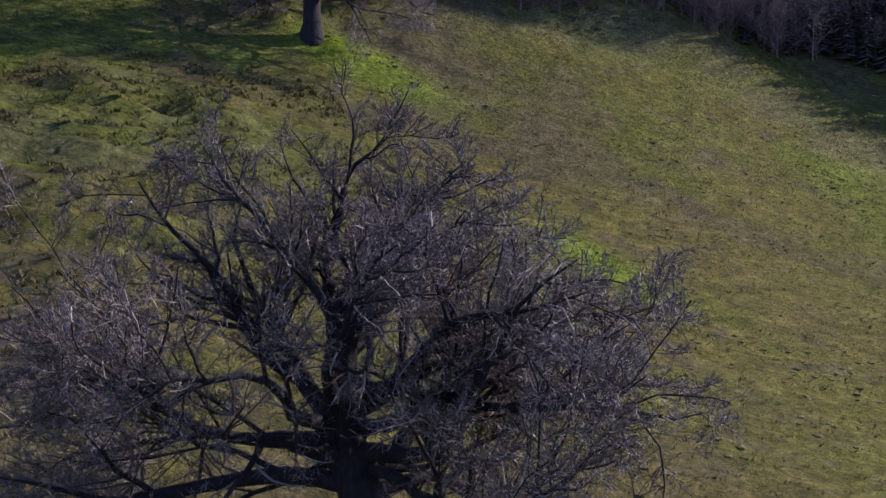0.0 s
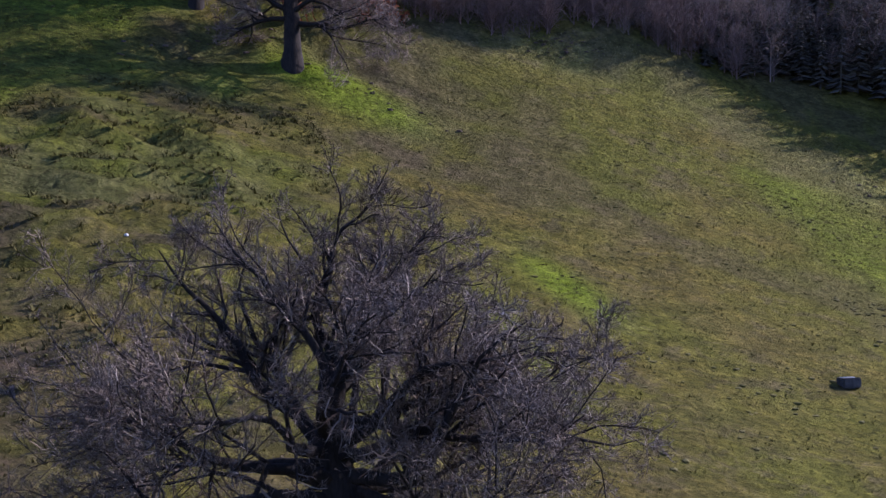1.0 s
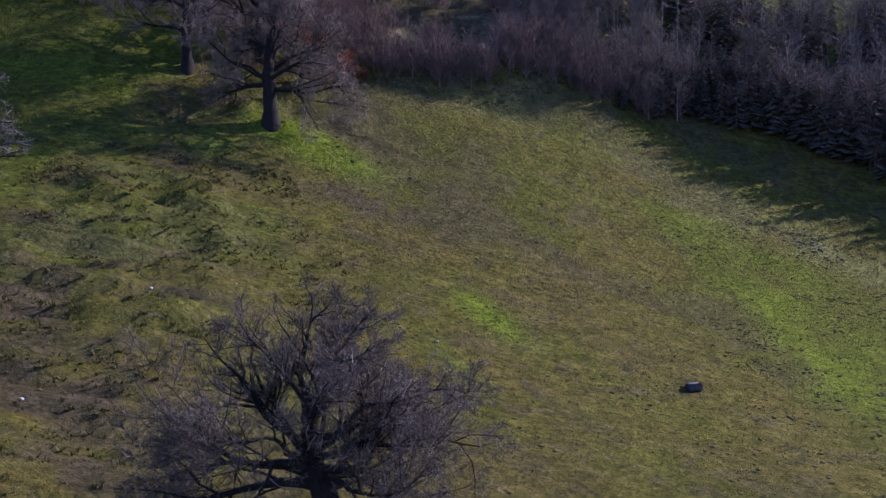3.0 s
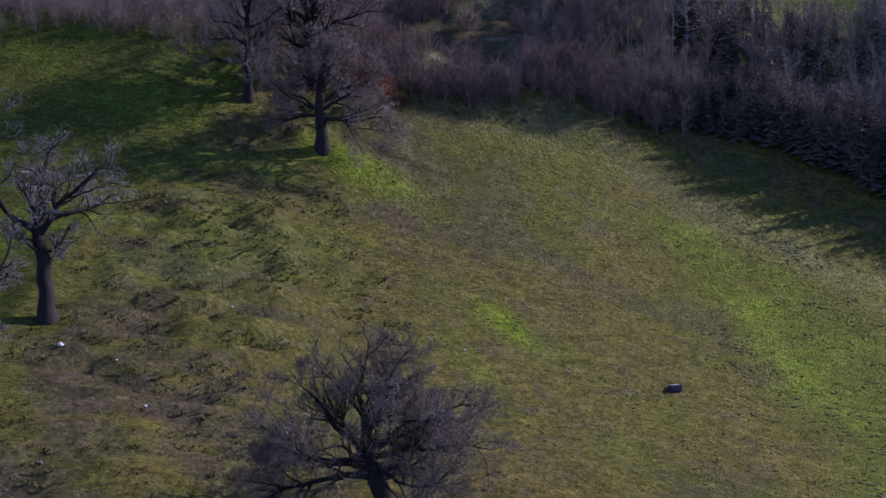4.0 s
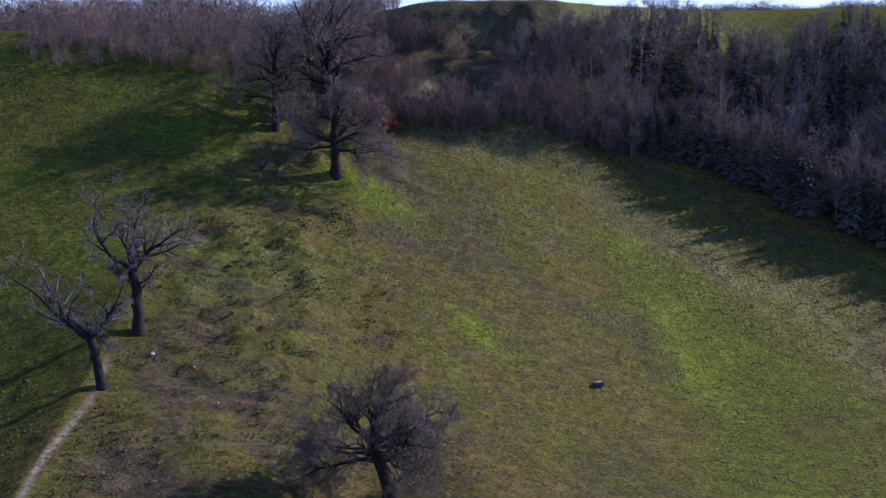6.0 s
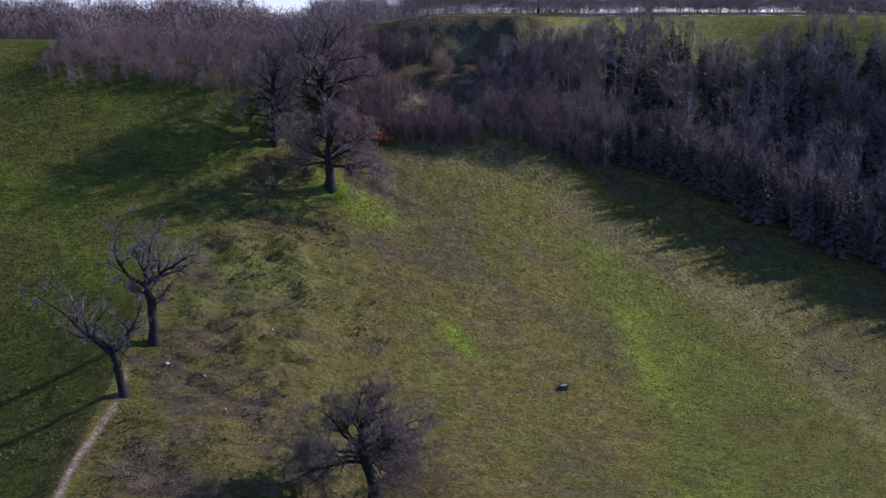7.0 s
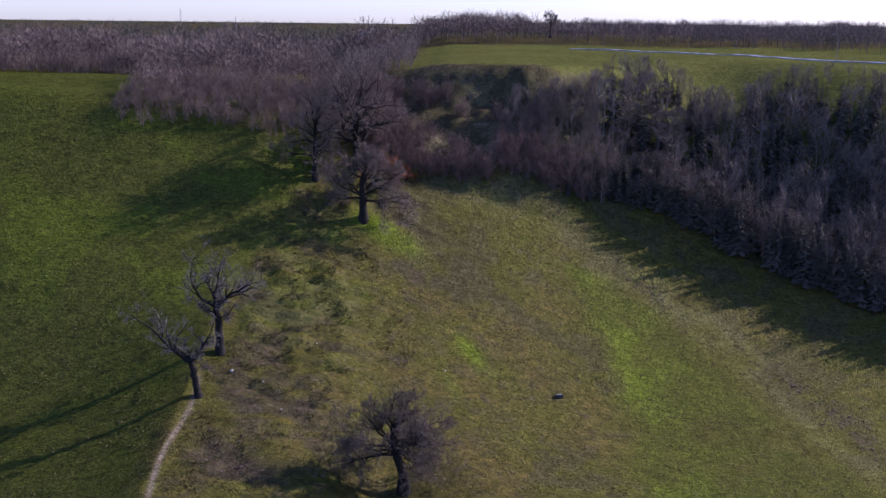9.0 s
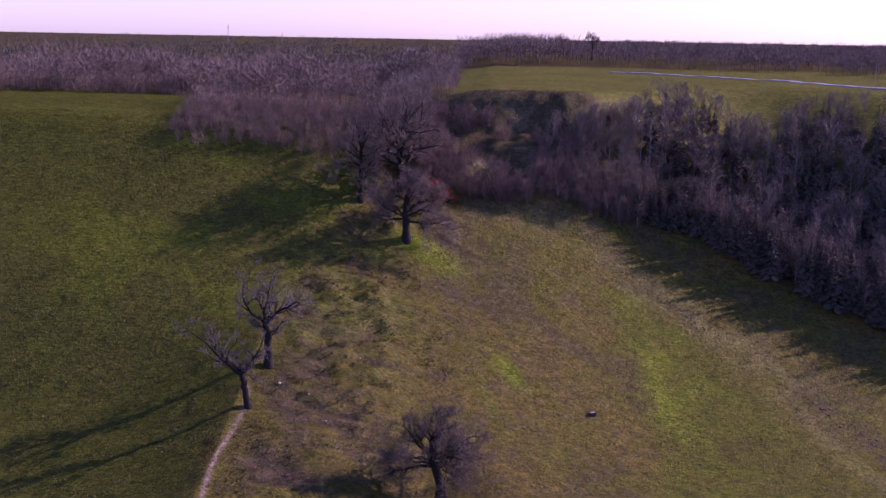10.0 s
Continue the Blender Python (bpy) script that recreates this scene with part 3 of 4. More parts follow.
grown_tree("tree", -23.3, 3.0, 22,
           [(0.25, 0, 0, 0.58), (0.1, 0, 1.8, 0.50), (0, 0, 3.6, 0.47), (-0.1, 0, 5.6, 0.40), (-0.3, 0, 7.8, 0.22)],
           [(0.78, -84, 20, 9.4, 0.26, 0.03), (0.70, -100, 12, 4.0, 0.13, 0.02), (0.86, -60, 52, 5.6, 0.20, 0.04), (0.93, -20, 74, 5.6, 0.22, 0.03), (0.80, 65, 56, 6.6, 0.28, 0.03), (0.74, 84, 36, 9.2, 0.27, 0.025),
            (0.60, 95, 20, 3.6, 0.12, 0.08), (0.62, -150, 20, 3.2, 0.12, 0.05), (0.85, 150, 40, 4.4, 0.15, 0.04), (0.88, 20, 50, 4.6, 0.16, 0.04), (0.55, 70, 30, 2.6, 0.08, 0.06)],
           POLLARD, BARK_DARK, TWIG_PALE, "field-edge trees", "taller old pollarded tree with thick broken limbs", roots=1.35)
OAK = [(11, 0.15, 1.0, 0.55, 48, 6, 0.02, 0.18, 0.022), (10, 0.12, 1.0, 0.5, 48, 4, 0.04, 0.22, 0.015), (9, 0.1, 1.0, 0.55, 46, 3, 0.05, 0.25, 0.012), (5, 0.1, 1.0, 0.7, 46, 2, 0.05, 0.3, 0.012)]
grown_tree("tree", -8.5, 34.0, 31,
           [(0.1, 0, 0, 0.62), (0, 0, 1.6, 0.50), (-0.1, 0, 3.2, 0.46), (0.0, 0, 5.0, 0.34), (0.1, 0, 6.5, 0.2)],
           [(0.42, 85, 6, 7.2, 0.2, 0.01), (0.46, -80, 8, 6.4, 0.19, 0.01), (0.5, 110, 16, 6.4, 0.18, 0.01), (0.55, -60, 24, 5.8, 0.17, 0.01), (0.62, 60, 30, 5.8, 0.17, 0.02), (0.52, -115, 14, 5.8, 0.16, 0.01), (0.58, 85, 28, 5.8, 0.16, 0.02),
            (0.8, -90, 50, 4.2, 0.15, 0.02), (0.85, 90, 55, 4.0, 0.15, 0.02), (0.95, 0, 75, 3.6, 0.14, 0.02), (0.6, 180, 20, 4.6, 0.16, 0.0), (0.65, 10, 25, 4.6, 0.16, 0.0)],
           OAK, BARK_DARK, TWIG_BROWN, "trees on the bank", "low spreading bare oak with crooked limbs on the bank", roots=1.32, size=1.15)
OAK_TALL = [(9, 0.2, 1.0, 0.56, 36, 6, 0.05, 0.14, 0.022), (8, 0.15, 1.0, 0.52, 38, 4, 0.06, 0.18, 0.015), (4, 0.15, 1.0, 0.6, 38, 3, 0.08, 0.2, 0.010), (4, 0.15, 1.0, 0.7, 38, 2, 0.08, 0.25, 0.010)]


def round_limbs(g, n, reach, lo=0.3):
    out = []
    for i in range(n):
        a = lo + (1 - lo) * (i + 0.5) / n
        out.append((a, i * 137.5 + g.uniform(-25, 25), 12 + 55 * (a - lo) / (1 - lo) + g.uniform(-8, 8), reach * g.uniform(0.85, 1.1) * (1.05 - 0.25 * a), 0.17 * reach / 6, 0.03))
    return out


grown_tree("tree", -16.3, 39.5, 32, [(0, 0, 0, 0.48), (0.05, 0, 2.8, 0.40), (0.1, 0, 6, 0.30), (0.1, 0, 9.2, 0.15)],
           round_limbs(np.random.default_rng(3), 17, 6.2, 0.3), OAK_TALL, BARK_DARK, TWIG_BROWN, "trees on the bank", "rounded bare tree at the edge of the green field", roots=1.5)
grown_tree("tree", -10.3, 43.2, 33, [(0, 0, 0, 0.6), (0.05, 0, 4, 0.5), (0.1, 0, 6.4, 0.36), (0.1, 0, 9.2, 0.15)],
           round_limbs(np.random.default_rng(4), 22, 9.2, 0.25), OAK_TALL, BARK_DARK, TWIG_BROWN, "trees on the bank", "tall domed bare tree with a brownish crown", roots=1.4)

# ---- woods ----


def wood_kind(seed, h, spread, limbs, twigs, fine=2, thick=0.16, tip=0.03, low=0.18, angle=42):
    """A small bare tree of few faces, for woods."""
    g = np.random.default_rng(seed)
    tp = run_lines(g, np.zeros((1, 3)), np.array([[0, 0, 1.0]]), np.array([h * 0.85]), 5, 0.05, 0.04)
    tr = thick * np.linspace(1, 0.25, 5)[None]
    lp, lr = sprout(g, tp, tr, limbs, low, 1.0, spread / h * 1.1, angle, 2, 0.14, 0.10, tip, 0.38)
    fp, fr = sprout(g, lp, lr, twigs, 0.12, 1.0, 0.62, 40, 2, 0.10, 0.2, tip)
    out = [tubes(tp, tr, 4), tubes(lp, lr, 3), blades(g, fp[:, 0], fp[:, 1], tip)]
    if fine:
        xp, xr = sprout(g, fp, fr, fine, 0.25, 1.0, 0.7, 42, 2, 0.10, 0.2, tip)
        out.append(blades(g, xp[:, 0], xp[:, 1], tip * 0.75))
    return gather(*out)


def crown_kind(seed, h, r, n, tip):
    """A far tree: a short stem, some limbs and an uneven dome of many small twigs."""
    g = np.random.default_rng(seed)
    tp = np.zeros((1, 2, 3))
    tp[0, 1, 2] = h * 0.5
    lobes = np.stack([g.normal(size=7) * 0.42 * r, g.normal(size=7) * 0.42 * r, h * g.uniform(0.32, 0.72, 7)], 1)
    a, e = g.uniform(0, 6.283, n), np.arcsin(g.uniform(-0.6, 1.0, n))
    d = np.stack([np.cos(a) * np.cos(e), np.sin(a) * np.cos(e), np.sin(e)], 1)
    p0 = lobes[g.integers(0, 7, n)] + d * (0.52 * r * g.uniform(0.25, 1.0, n) ** 0.4)[:, None]
    p0[:, 2] = np.maximum(p0[:, 2], 0.05 * h)
    w = d + g.normal(size=d.shape) * 0.6 + np.array([0, 0, 0.25])
    p1 = p0 + w * (0.22 * r * g.uniform(0.5, 1.2, n))[:, None]
    return gather(tubes(tp, np.array([[0.09, 0.04]]), 3), blades(g, p0, p1, tip))


def spruce_kind(seed, h, r):
    g = np.random.default_rng(seed)
    tp = np.zeros((1, 4, 3))
    tp[0, :, 2] = np.linspace(0, h, 4)
    vs = [tubes(tp, 0.14 * np.linspace(1, 0.1, 4)[None], 5)]
    n = 90
    u = np.sort(g.uniform(0.08, 0.98, n))
    a = g.uniform(0, 2 * np.pi, n)
    ln = r * (1.02 - u) * g.uniform(0.75, 1.15, n) + 0.12
    d = np.stack([np.cos(a), np.sin(a), np.zeros(n)], 1)
    side = np.stack([-np.sin(a), np.cos(a), np.zeros(n)], 1)
    o = np.stack([np.zeros(n), np.zeros(n), u * h], 1)
    tipp = o + d * ln[:, None] + np.array([0, 0, -1.0]) * (0.38 * ln)[:, None]
    midp = o + d * (0.55 * ln)[:, None] + np.array([0, 0, -1.0]) * (0.08 * ln)[:, None]
    w = (0.30 * ln)[:, None]
    droop = np.array([0, 0, -1.0]) * (0.22 * ln)[:, None]
    v = np.stack([o, midp + side * w + droop, tipp, midp - side * w + droop, midp], 1).reshape(-1, 3)
    i = np.arange(n)[:, None] * 5
    q = np.concatenate([i + np.array([[0, 1, 2, 4]]), i + np.array([[0, 4, 2, 3]])])
    vs.append((v, q))
    return gather(*vs)


def stand(name, kinds, xs, ys, scales, material, label, category="woods", seed=0):
    """Many trees as one piece of growth."""
    g = np.random.default_rng(seed)
    pick = g.integers(0, len(kinds), len(xs))
    turn = g.uniform(0, 2 * np.pi, len(xs))
    zs = terrain(np.array(xs), np.array(ys)) - 0.1
    pieces = []
    for k, (v, q) in enumerate(kinds):
        m = np.where(pick == k)[0]
        if not len(m):
            continue
        c, s = np.cos(turn[m])[:, None], np.sin(turn[m])[:, None]
        sc = np.asarray(scales)[m][:, None]
        wide = sc * g.uniform(0.85, 1.2, len(m))[:, None]
        x = (v[None, :, 0] * c - v[None, :, 1] * s) * wide + np.asarray(xs)[m][:, None]
        y = (v[None, :, 0] * s + v[None, :, 1] * c) * wide + np.asarray(ys)[m][:, None]
        z = v[None, :, 2] * sc + zs[m][:, None]
        vv = np.stack([x, y, z], -1).reshape(-1, 3)
        qq = (q[None] + (np.arange(len(m)) * len(v))[:, None, None]).reshape(-1, 4)
        pieces.append((vv, qq))
    v, q = gather(*pieces)
    me = as_mesh(name, v, q)
    me.materials.append(material)
    return tagged(new(name, me), label, category, kind="stuff")


def scatter(seed, n, x0, x1, y0, y1, keep):
    g = np.random.default_rng(seed)
    x, y = g.uniform(x0, x1, n * 6), g.uniform(y0, y1, n * 6)
    m = keep(x, y)
    return x[m][:n], y[m][:n], g


SHRUB = [wood_kind(50 + i, 3.2, 2.2, 12, 7, 1, 0.06, 0.016, 0.02) for i in range(4)]
SAPLING = [wood_kind(60 + i, 9.0, 3.2, 17, 7, 1, 0.08, 0.022, 0.08) for i in range(4)]
BARE = [wood_kind(65 + i, 9.0, 4.2, 16, 8, 1, 0.10, 0.026, 0.12) for i in range(5)]
SPRUCE = [spruce_kind(70 + i, 11.0, 2.3) for i in range(3)]
WOOD_FAR = [crown_kind(80 + i, 5.6 + 0.4 * i, 2.8, 270, 0.034) for i in range(5)]
WOOD_HORIZON = [crown_kind(90 + i, 4.6, 3.4, 26, 0.13) for i in range(4)]


def past(x, y):
    return y - field_edge(x)


# belt of thicket beyond the level field
x, y, g = scatter(1, 520, -49, -6, 44, 64, lambda x, y: (past(x, y) > 0.8 + 1.5 * vnoise(x, y, 6, 77)) & (past(x, y) < 18))
stand("thicket", SAPLING, x, y, (0.15 + 0.33 * step(past(x, y), 0.5, 14)) * g.uniform(0.85, 1.3, len(x)), BRUSH, "belt of bare mauve-brown saplings beyond the field", "thicket", 1)
x, y, g = scatter(2, 380, -49, -12, 43.5, 54, lambda x, y: (past(x, y) > -0.8 + 2 * vnoise(x, y, 5, 78)) & (past(x, y) < 7))
stand("shrub_edge", SHRUB, x, y, g.uniform(0.35, 0.7, len(x)), BRUSH, "low pale brushwood along the field's edge", "bushes", 2)
# brush in the valley bottom and up the gully
x, y, g = scatter(3, 900, -10, 27, 43, 72, lambda x, y: (past(x, y) > 0.1 + 2 * vnoise(x, y, 4, 79)) & ((past(x, y) < 6.5) | ((vnoise(x, y, 5, 84) > 0.12) & (y < 61)) | ((x < -4) & (y < 62))) & ((past(x, y) < 3) | (np.abs(x - 6) > 6) | (vnoise(x, y, 3, 87) > 0.2)))
stand("valley_brush", SHRUB, x, y, g.uniform(0.5, 0.95, len(x)), BRUSH_RED, "reddish-brown bare brush at the foot of the meadow", "bushes", 3)


# the dark wood on the shaded valley side
def slope_wood(x, y):
    return (past(x, y) > 2.5 + 3 * vnoise(x, y, 7, 80)) & (past(x, y) < 75) & (y < 98 - 1.55 * np.maximum(x - 78, 0)) & (x > 13 + 0.14 * (y - 45) + 4 * vnoise(x, y, 6, 81))


def room(x, y):
    """Height left for a tree under the wood's even canopy, lower towards the far field."""
    lid = 32.6 - 0.03 * (y - 60) + 4.6 * bell(x, y, 36, 78, 10, 16) + 3.4 * bell(x, y, 80, 62, 16, 25) + 5 * vnoise(x, y, 11, 85) + 2 * vnoise(x, y, 4, 86)
    return lid - terrain(x, y)


x, y, g = scatter(4, 560, 12, 120, 0, 112, lambda x, y: slope_wood(x, y) & (room(x, y) > 2.2))
xr, yr, g = scatter(14, 110, 13, 30, 52, 92, lambda x, y: slope_wood(x, y) & (room(x, y) > 2.2))
x, y = np.concatenate([x, xr]), np.concatenate([y, yr])
stand("bare_wood", BARE, x, y, np.clip(np.minimum(np.minimum(g.uniform(6.0, 9.5, len(x)), room(x, y)), np.where((x < 40) & (past(x, y) < 15), 1.2 + 0.30 * past(x, y), 20)) / 9.0, 0.25, 1.05), BRUSH_GREY, "dense bare deciduous wood on the shaded slope", "woods", 4)
x, y, g = scatter(5, 400, 22, 120, 0, 95, lambda x, y: slope_wood(x, y) & (past(x, y) > 4 + 10 * (x < 36)) & (room(x, y) > 4))
stand("spruce_wood", SPRUCE, x, y, np.minimum(np.minimum(g.uniform(6.0, 10.0, len(x)), room(x, y)), 3.4 + 0.5 * past(x, y)) / 11.0, NEEDLE, "dark spruces among the bare wood", "woods", 5)
x, y, g = scatter(15, 900, 17, 112, -4, 56, lambda x, y: (past(x, y) > 0.3 + 1.5 * vnoise(x, y, 6, 88)) & (past(x, y) < 6.5))
stand("spruce_edge", SPRUCE, x, y, np.minimum(g.uniform(5.0, 9.6, len(x)), 1.4 + 0.24 * (x - 15)) / 11.0, NEEDLE, "close dark row of spruces along the wood's edge", "woods", 15)
x, y, g = scatter(18, 420, 17, 112, -4, 60, lambda x, y: (past(x, y) > 0.7 + 1.2 * vnoise(x, y, 6, 88)) & (past(x, y) < 8))
stand("edge_wood", BARE, x, y, np.minimum(g.uniform(3.5, 8.5, len(x)), 1.2 + 0.22 * (x - 15)) / 9.0, BRUSH, "bare brown trees along the front of the wood", "woods", 18)
x, y, g = scatter(8, 750, 13, 110, 0, 80, lambda x, y: (past(x, y) > 0.8 + 3.0 * step(x, 24, 32) + 2.5 * vnoise(x, y, 5, 83)) & (past(x, y) < 9) & (x > 13))
stand("understorey", SHRUB, x, y, g.uniform(0.7, 1.5, len(x)) * (0.4 + 0.6 * step(x, 22, 40)), BRUSH_GREY, "tangled dark brushwood along the wood's edge", "bushes", 8)


# woods out to the horizon
def left_wood(x, y):
    return ((x < -9 + 0.03 * (y - 60)) & (y > 53 + 3 * vnoise(x, y, 8, 96)) & (vnoise(x, y, 13, 95) + 0.4 * vnoise(x, y, 5, 94) > -0.22) & ((x > -50) | (y > 94 + 4 * vnoise(x, y, 8, 99))))


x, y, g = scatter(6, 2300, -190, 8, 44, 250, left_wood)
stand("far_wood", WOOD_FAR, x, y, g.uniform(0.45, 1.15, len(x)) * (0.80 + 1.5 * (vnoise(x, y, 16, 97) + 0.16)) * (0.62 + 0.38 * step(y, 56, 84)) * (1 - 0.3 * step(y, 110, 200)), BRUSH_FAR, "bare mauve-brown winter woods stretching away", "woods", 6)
x, y, g = scatter(16, 260, -130, -49, 90, 104, lambda x, y: y > 93 + 4 * vnoise(x, y, 8, 99))
stand("wood_edge", SHRUB, x, y, g.uniform(0.8, 1.4, len(x)), BRUSH, "brushwood along the edge of the far woods", "bushes", 16)
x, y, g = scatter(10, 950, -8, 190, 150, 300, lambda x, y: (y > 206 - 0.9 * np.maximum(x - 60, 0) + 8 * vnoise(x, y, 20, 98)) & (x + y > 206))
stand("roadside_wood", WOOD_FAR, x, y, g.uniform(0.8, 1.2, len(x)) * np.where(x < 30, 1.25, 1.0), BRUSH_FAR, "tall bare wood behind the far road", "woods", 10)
gg = np.random.default_rng(9)
r_, a_ = 262 * np.exp(gg.uniform(0, 2.4, 9000) ** 1.05), gg.uniform(-0.62, 0.62, 9000)
x, y = r_ * np.sin(a_), r_ * np.cos(a_)
m = vnoise(x, y, 130, 91) + 0.5 * vnoise(x, 3 * y, 60, 92) > -0.12 - 0.2 * (x < 0)
stand("distant_wood", WOOD_HORIZON, x[m], y[m], gg.uniform(0.5, 1.1, m.sum()) * (1 + r_[m] / 2600), NEEDLE, "dark hazy woods along the horizon", "woods", 7)


x, y, g = scatter(12, 60, -16, -2.5, 67, 90, lambda x, y: y > 67)
stand("rim_wood", BARE, x, y, g.uniform(0.4, 0.6, len(x)), BRUSH_GREY, "row of slim bare trees beside the far field", "woods", 12)


# ---- single trees and shrubs in the valley ----
grown_tree("shrub", -6.6, 41.0, 41, [(0, 0, 0, 0.10), (0.05, 0, 0.8, 0.08), (0.0, 0, 1.6, 0.05)],
           round_limbs(np.random.default_rng(5), 9, 2.8, 0.2), [(9, 0.2, 1.0, 0.5, 40, 5, 0.04, 0.2, 0.02), (9, 0.1, 1.0, 0.5, 45, 3, 0.02, 0.3, 0.035)],
           BARK_DARK, RUST, "", "young shrub still holding rust-orange leaves", "shrub", 1.2, 1.6)
grown_tree("shrub", -2.6, 42.2, 42, [(0, 0, 0, 0.09), (0.05, 0, 0.7, 0.07), (0.0, 0, 1.3, 0.05)],
           round_limbs(np.random.default_rng(6), 8, 2.2, 0.2), [(9, 0.2, 1.0, 0.5, 40, 5, 0.04, 0.2, 0.02), (8, 0.1, 1.0, 0.5, 45, 3, 0.02, 0.3, 0.03)],
           BARK_DARK, RUST, "", "smaller shrub with a few rusty leaves", "shrub", 1.2)
BIRCH_TWIGS = [(5, 0.2, 1.0, 0.5, 40, 5, 0.03, 0.15, 0.018), (6, 0.2, 1.0, 0.5, 45, 3, -0.02, 0.2, 0.014)]
for i, (bx, by, h) in enumerate([(29.0, 58.0, 9.0), (30.2, 58.6, 9.5), (31.6, 57.6, 8.5)]):
    grown_tree("birch", bx, by, 90 + i, [(0, 0, 0, 0.08), (0.1, 0, h * 0.4, 0.065), (0.05, 0, h * 0.75, 0.04), (0.1, 0, h, 0.02)],
               round_limbs(np.random.default_rng(90 + i), 11, 2.4, 0.4), BIRCH_TWIGS, BIRCH, BRUSH_GREY, "birches", "slender birch with a white trunk in the wood", "birch", 1.2)
grown_tree("tree", 38.0, 250.0, 97, [(0, 0, 0, 0.5), (0, 0, 3, 0.4), (0, 0, 6, 0.25)],
           round_limbs(np.random.default_rng(97), 12, 5.0, 0.35), [(8, 0.2, 1.0, 0.5, 40, 4, 0.04, 0.2, 0.06), (8, 0.1, 1.0, 0.5, 45, 3, 0.02, 0.3, 0.05)],
           BARK_DARK, BRUSH_GREY, "", "bare roadside tree beside the far field")


# ---- things on the meadow ----
def lump_mesh(name, seed, sx, sy, sz, rough=0.18, cuts=2):
    bm = bmesh.new()
    bmesh.ops.create_icosphere(bm, subdivisions=cuts, radius=1.0)
    for v in bm.verts:
        n = noise.noise(v.co * 1.6 + Vector((seed * 3.1, 0, 0)))
        v.co *= 1 + rough * 2 * n
        v.co = Vector((v.co.x * sx, v.co.y * sy, max(v.co.z, -0.35) * sz))
    me = bpy.data.meshes.new(name)
    bm.to_mesh(me)
    bm.free()
    return me


def block_mesh(name, sx, sy, sz, seed):
    bm = bmesh.new()
    bmesh.ops.create_cube(bm, size=1.0)
    bmesh.ops.scale(bm, vec=(sx, sy, sz), verts=bm.verts)
    bmesh.ops.bevel(bm, geom=list(bm.edges), offset=0.05, segments=2, affect="EDGES")
    bmesh.ops.subdivide_edges(bm, edges=list(bm.edges), cuts=1)
    for v in bm.verts:
        v.co += Vector([noise.noise(v.co * 2.5 + Vector((seed + 9 * i, 0, 0))) * 0.06 for i in range(3)])
        v.co.z += sz * 0.42
    me = bpy.data.meshes.new(name)
    bm.to_mesh(me)
    bm.free()
    return me


top = base_at("stone_block", 18.5, 5.2, -0.02, 14)
top.rotation_euler[0] = radians(-9)
part("block", block_mesh("block", 0.82, 0.55, 0.42, 2), STONE, top)
part("cap", block_mesh("cap", 0.7, 0.22, 0.06, 5), PALE_STONE, top, "thin pale top").location = (0.04, 0.12, 0.37)
tagged(top, "dark tilted stone block with a pale top on the grass", "stone block")
for i, (px, py, r) in enumerate([(4.2, 6.8, 0.11), (-21.0, -0.8, 0.20), (-12.0, 7.5, 0.11), (-14.2, -6.5, 0.10), (-7.5, 9.5, 0.08), (-17.0, -2.5, 0.10)]):
    ob = part("stone", lump_mesh("stone", i, r, r * 0.8, r * 0.8), PALE_STONE)
    ob.location = (px, py, ground_z(px, py) + r * 0.2)
    tagged(ob, "small pale stone lying in the grass", "stone", "pale stones")


for i, (px, py, r) in enumerate([(66.4, 30.9, 0.22), (67.2, 31.4, 0.16), (67.9, 31.9, 0.26), (68.6, 31.2, 0.14), (66.9, 32.0, 0.18)]):
    ob = part("stone", lump_mesh("stone", 20 + i, r, r * 0.8, r * 0.9), PALE_STONE)
    ob.location = (px, py, ground_z(px, py) + r * 0.2)
    tagged(ob, "white stone at the foot of the dark wood", "stone", "white stones")


def strewn(name, pts, sizes, material, label, category, seed=0):
    """Many clods as one piece of turned ground."""
    base = lump_mesh("tmp", seed, 1, 1, 0.7, 0.25, 1)
    v = np.array([p.co for p in base.vertices])
    t = np.array([list(p.vertices) for p in base.polygons])
    bpy.data.meshes.remove(base)
    g = np.random.default_rng(seed)
    n = len(pts)
    a = g.uniform(0, 6.3, n)
    c, s_ = np.cos(a)[:, None], np.sin(a)[:, None]
    sz = np.asarray(sizes)[:, None]
    st = g.uniform(0.7, 1.5, n)[:, None]
    X = (v[None, :, 0] * c * st - v[None, :, 1] * s_) * sz + pts[:, 0:1]
    Y = (v[None, :, 0] * s_ * st + v[None, :, 1] * c) * sz + pts[:, 1:2]
    Z = v[None, :, 2] * sz * g.uniform(0.5, 1.0, n)[:, None] + terrain(pts[:, 0], pts[:, 1])[:, None]
    vv = np.stack([X, Y, Z], -1).reshape(-1, 3)
    tt = (t[None] + (np.arange(n) * len(v))[:, None, None]).reshape(-1, 3)
    me = as_mesh(name, vv, None, tt)
    me.materials.append(material)
    return tagged(new(name, me), label, category, kind="stuff")


def around(g, n, cx, cy, sx, sy, turn):
    c, s_ = math.cos(radians(turn)), math.sin(radians(turn))
    u, v = g.normal(size=n) * sx, g.normal(size=n) * sy
    return np.stack([cx + u * c - v * s_, cy + u * s_ + v * c], 1)


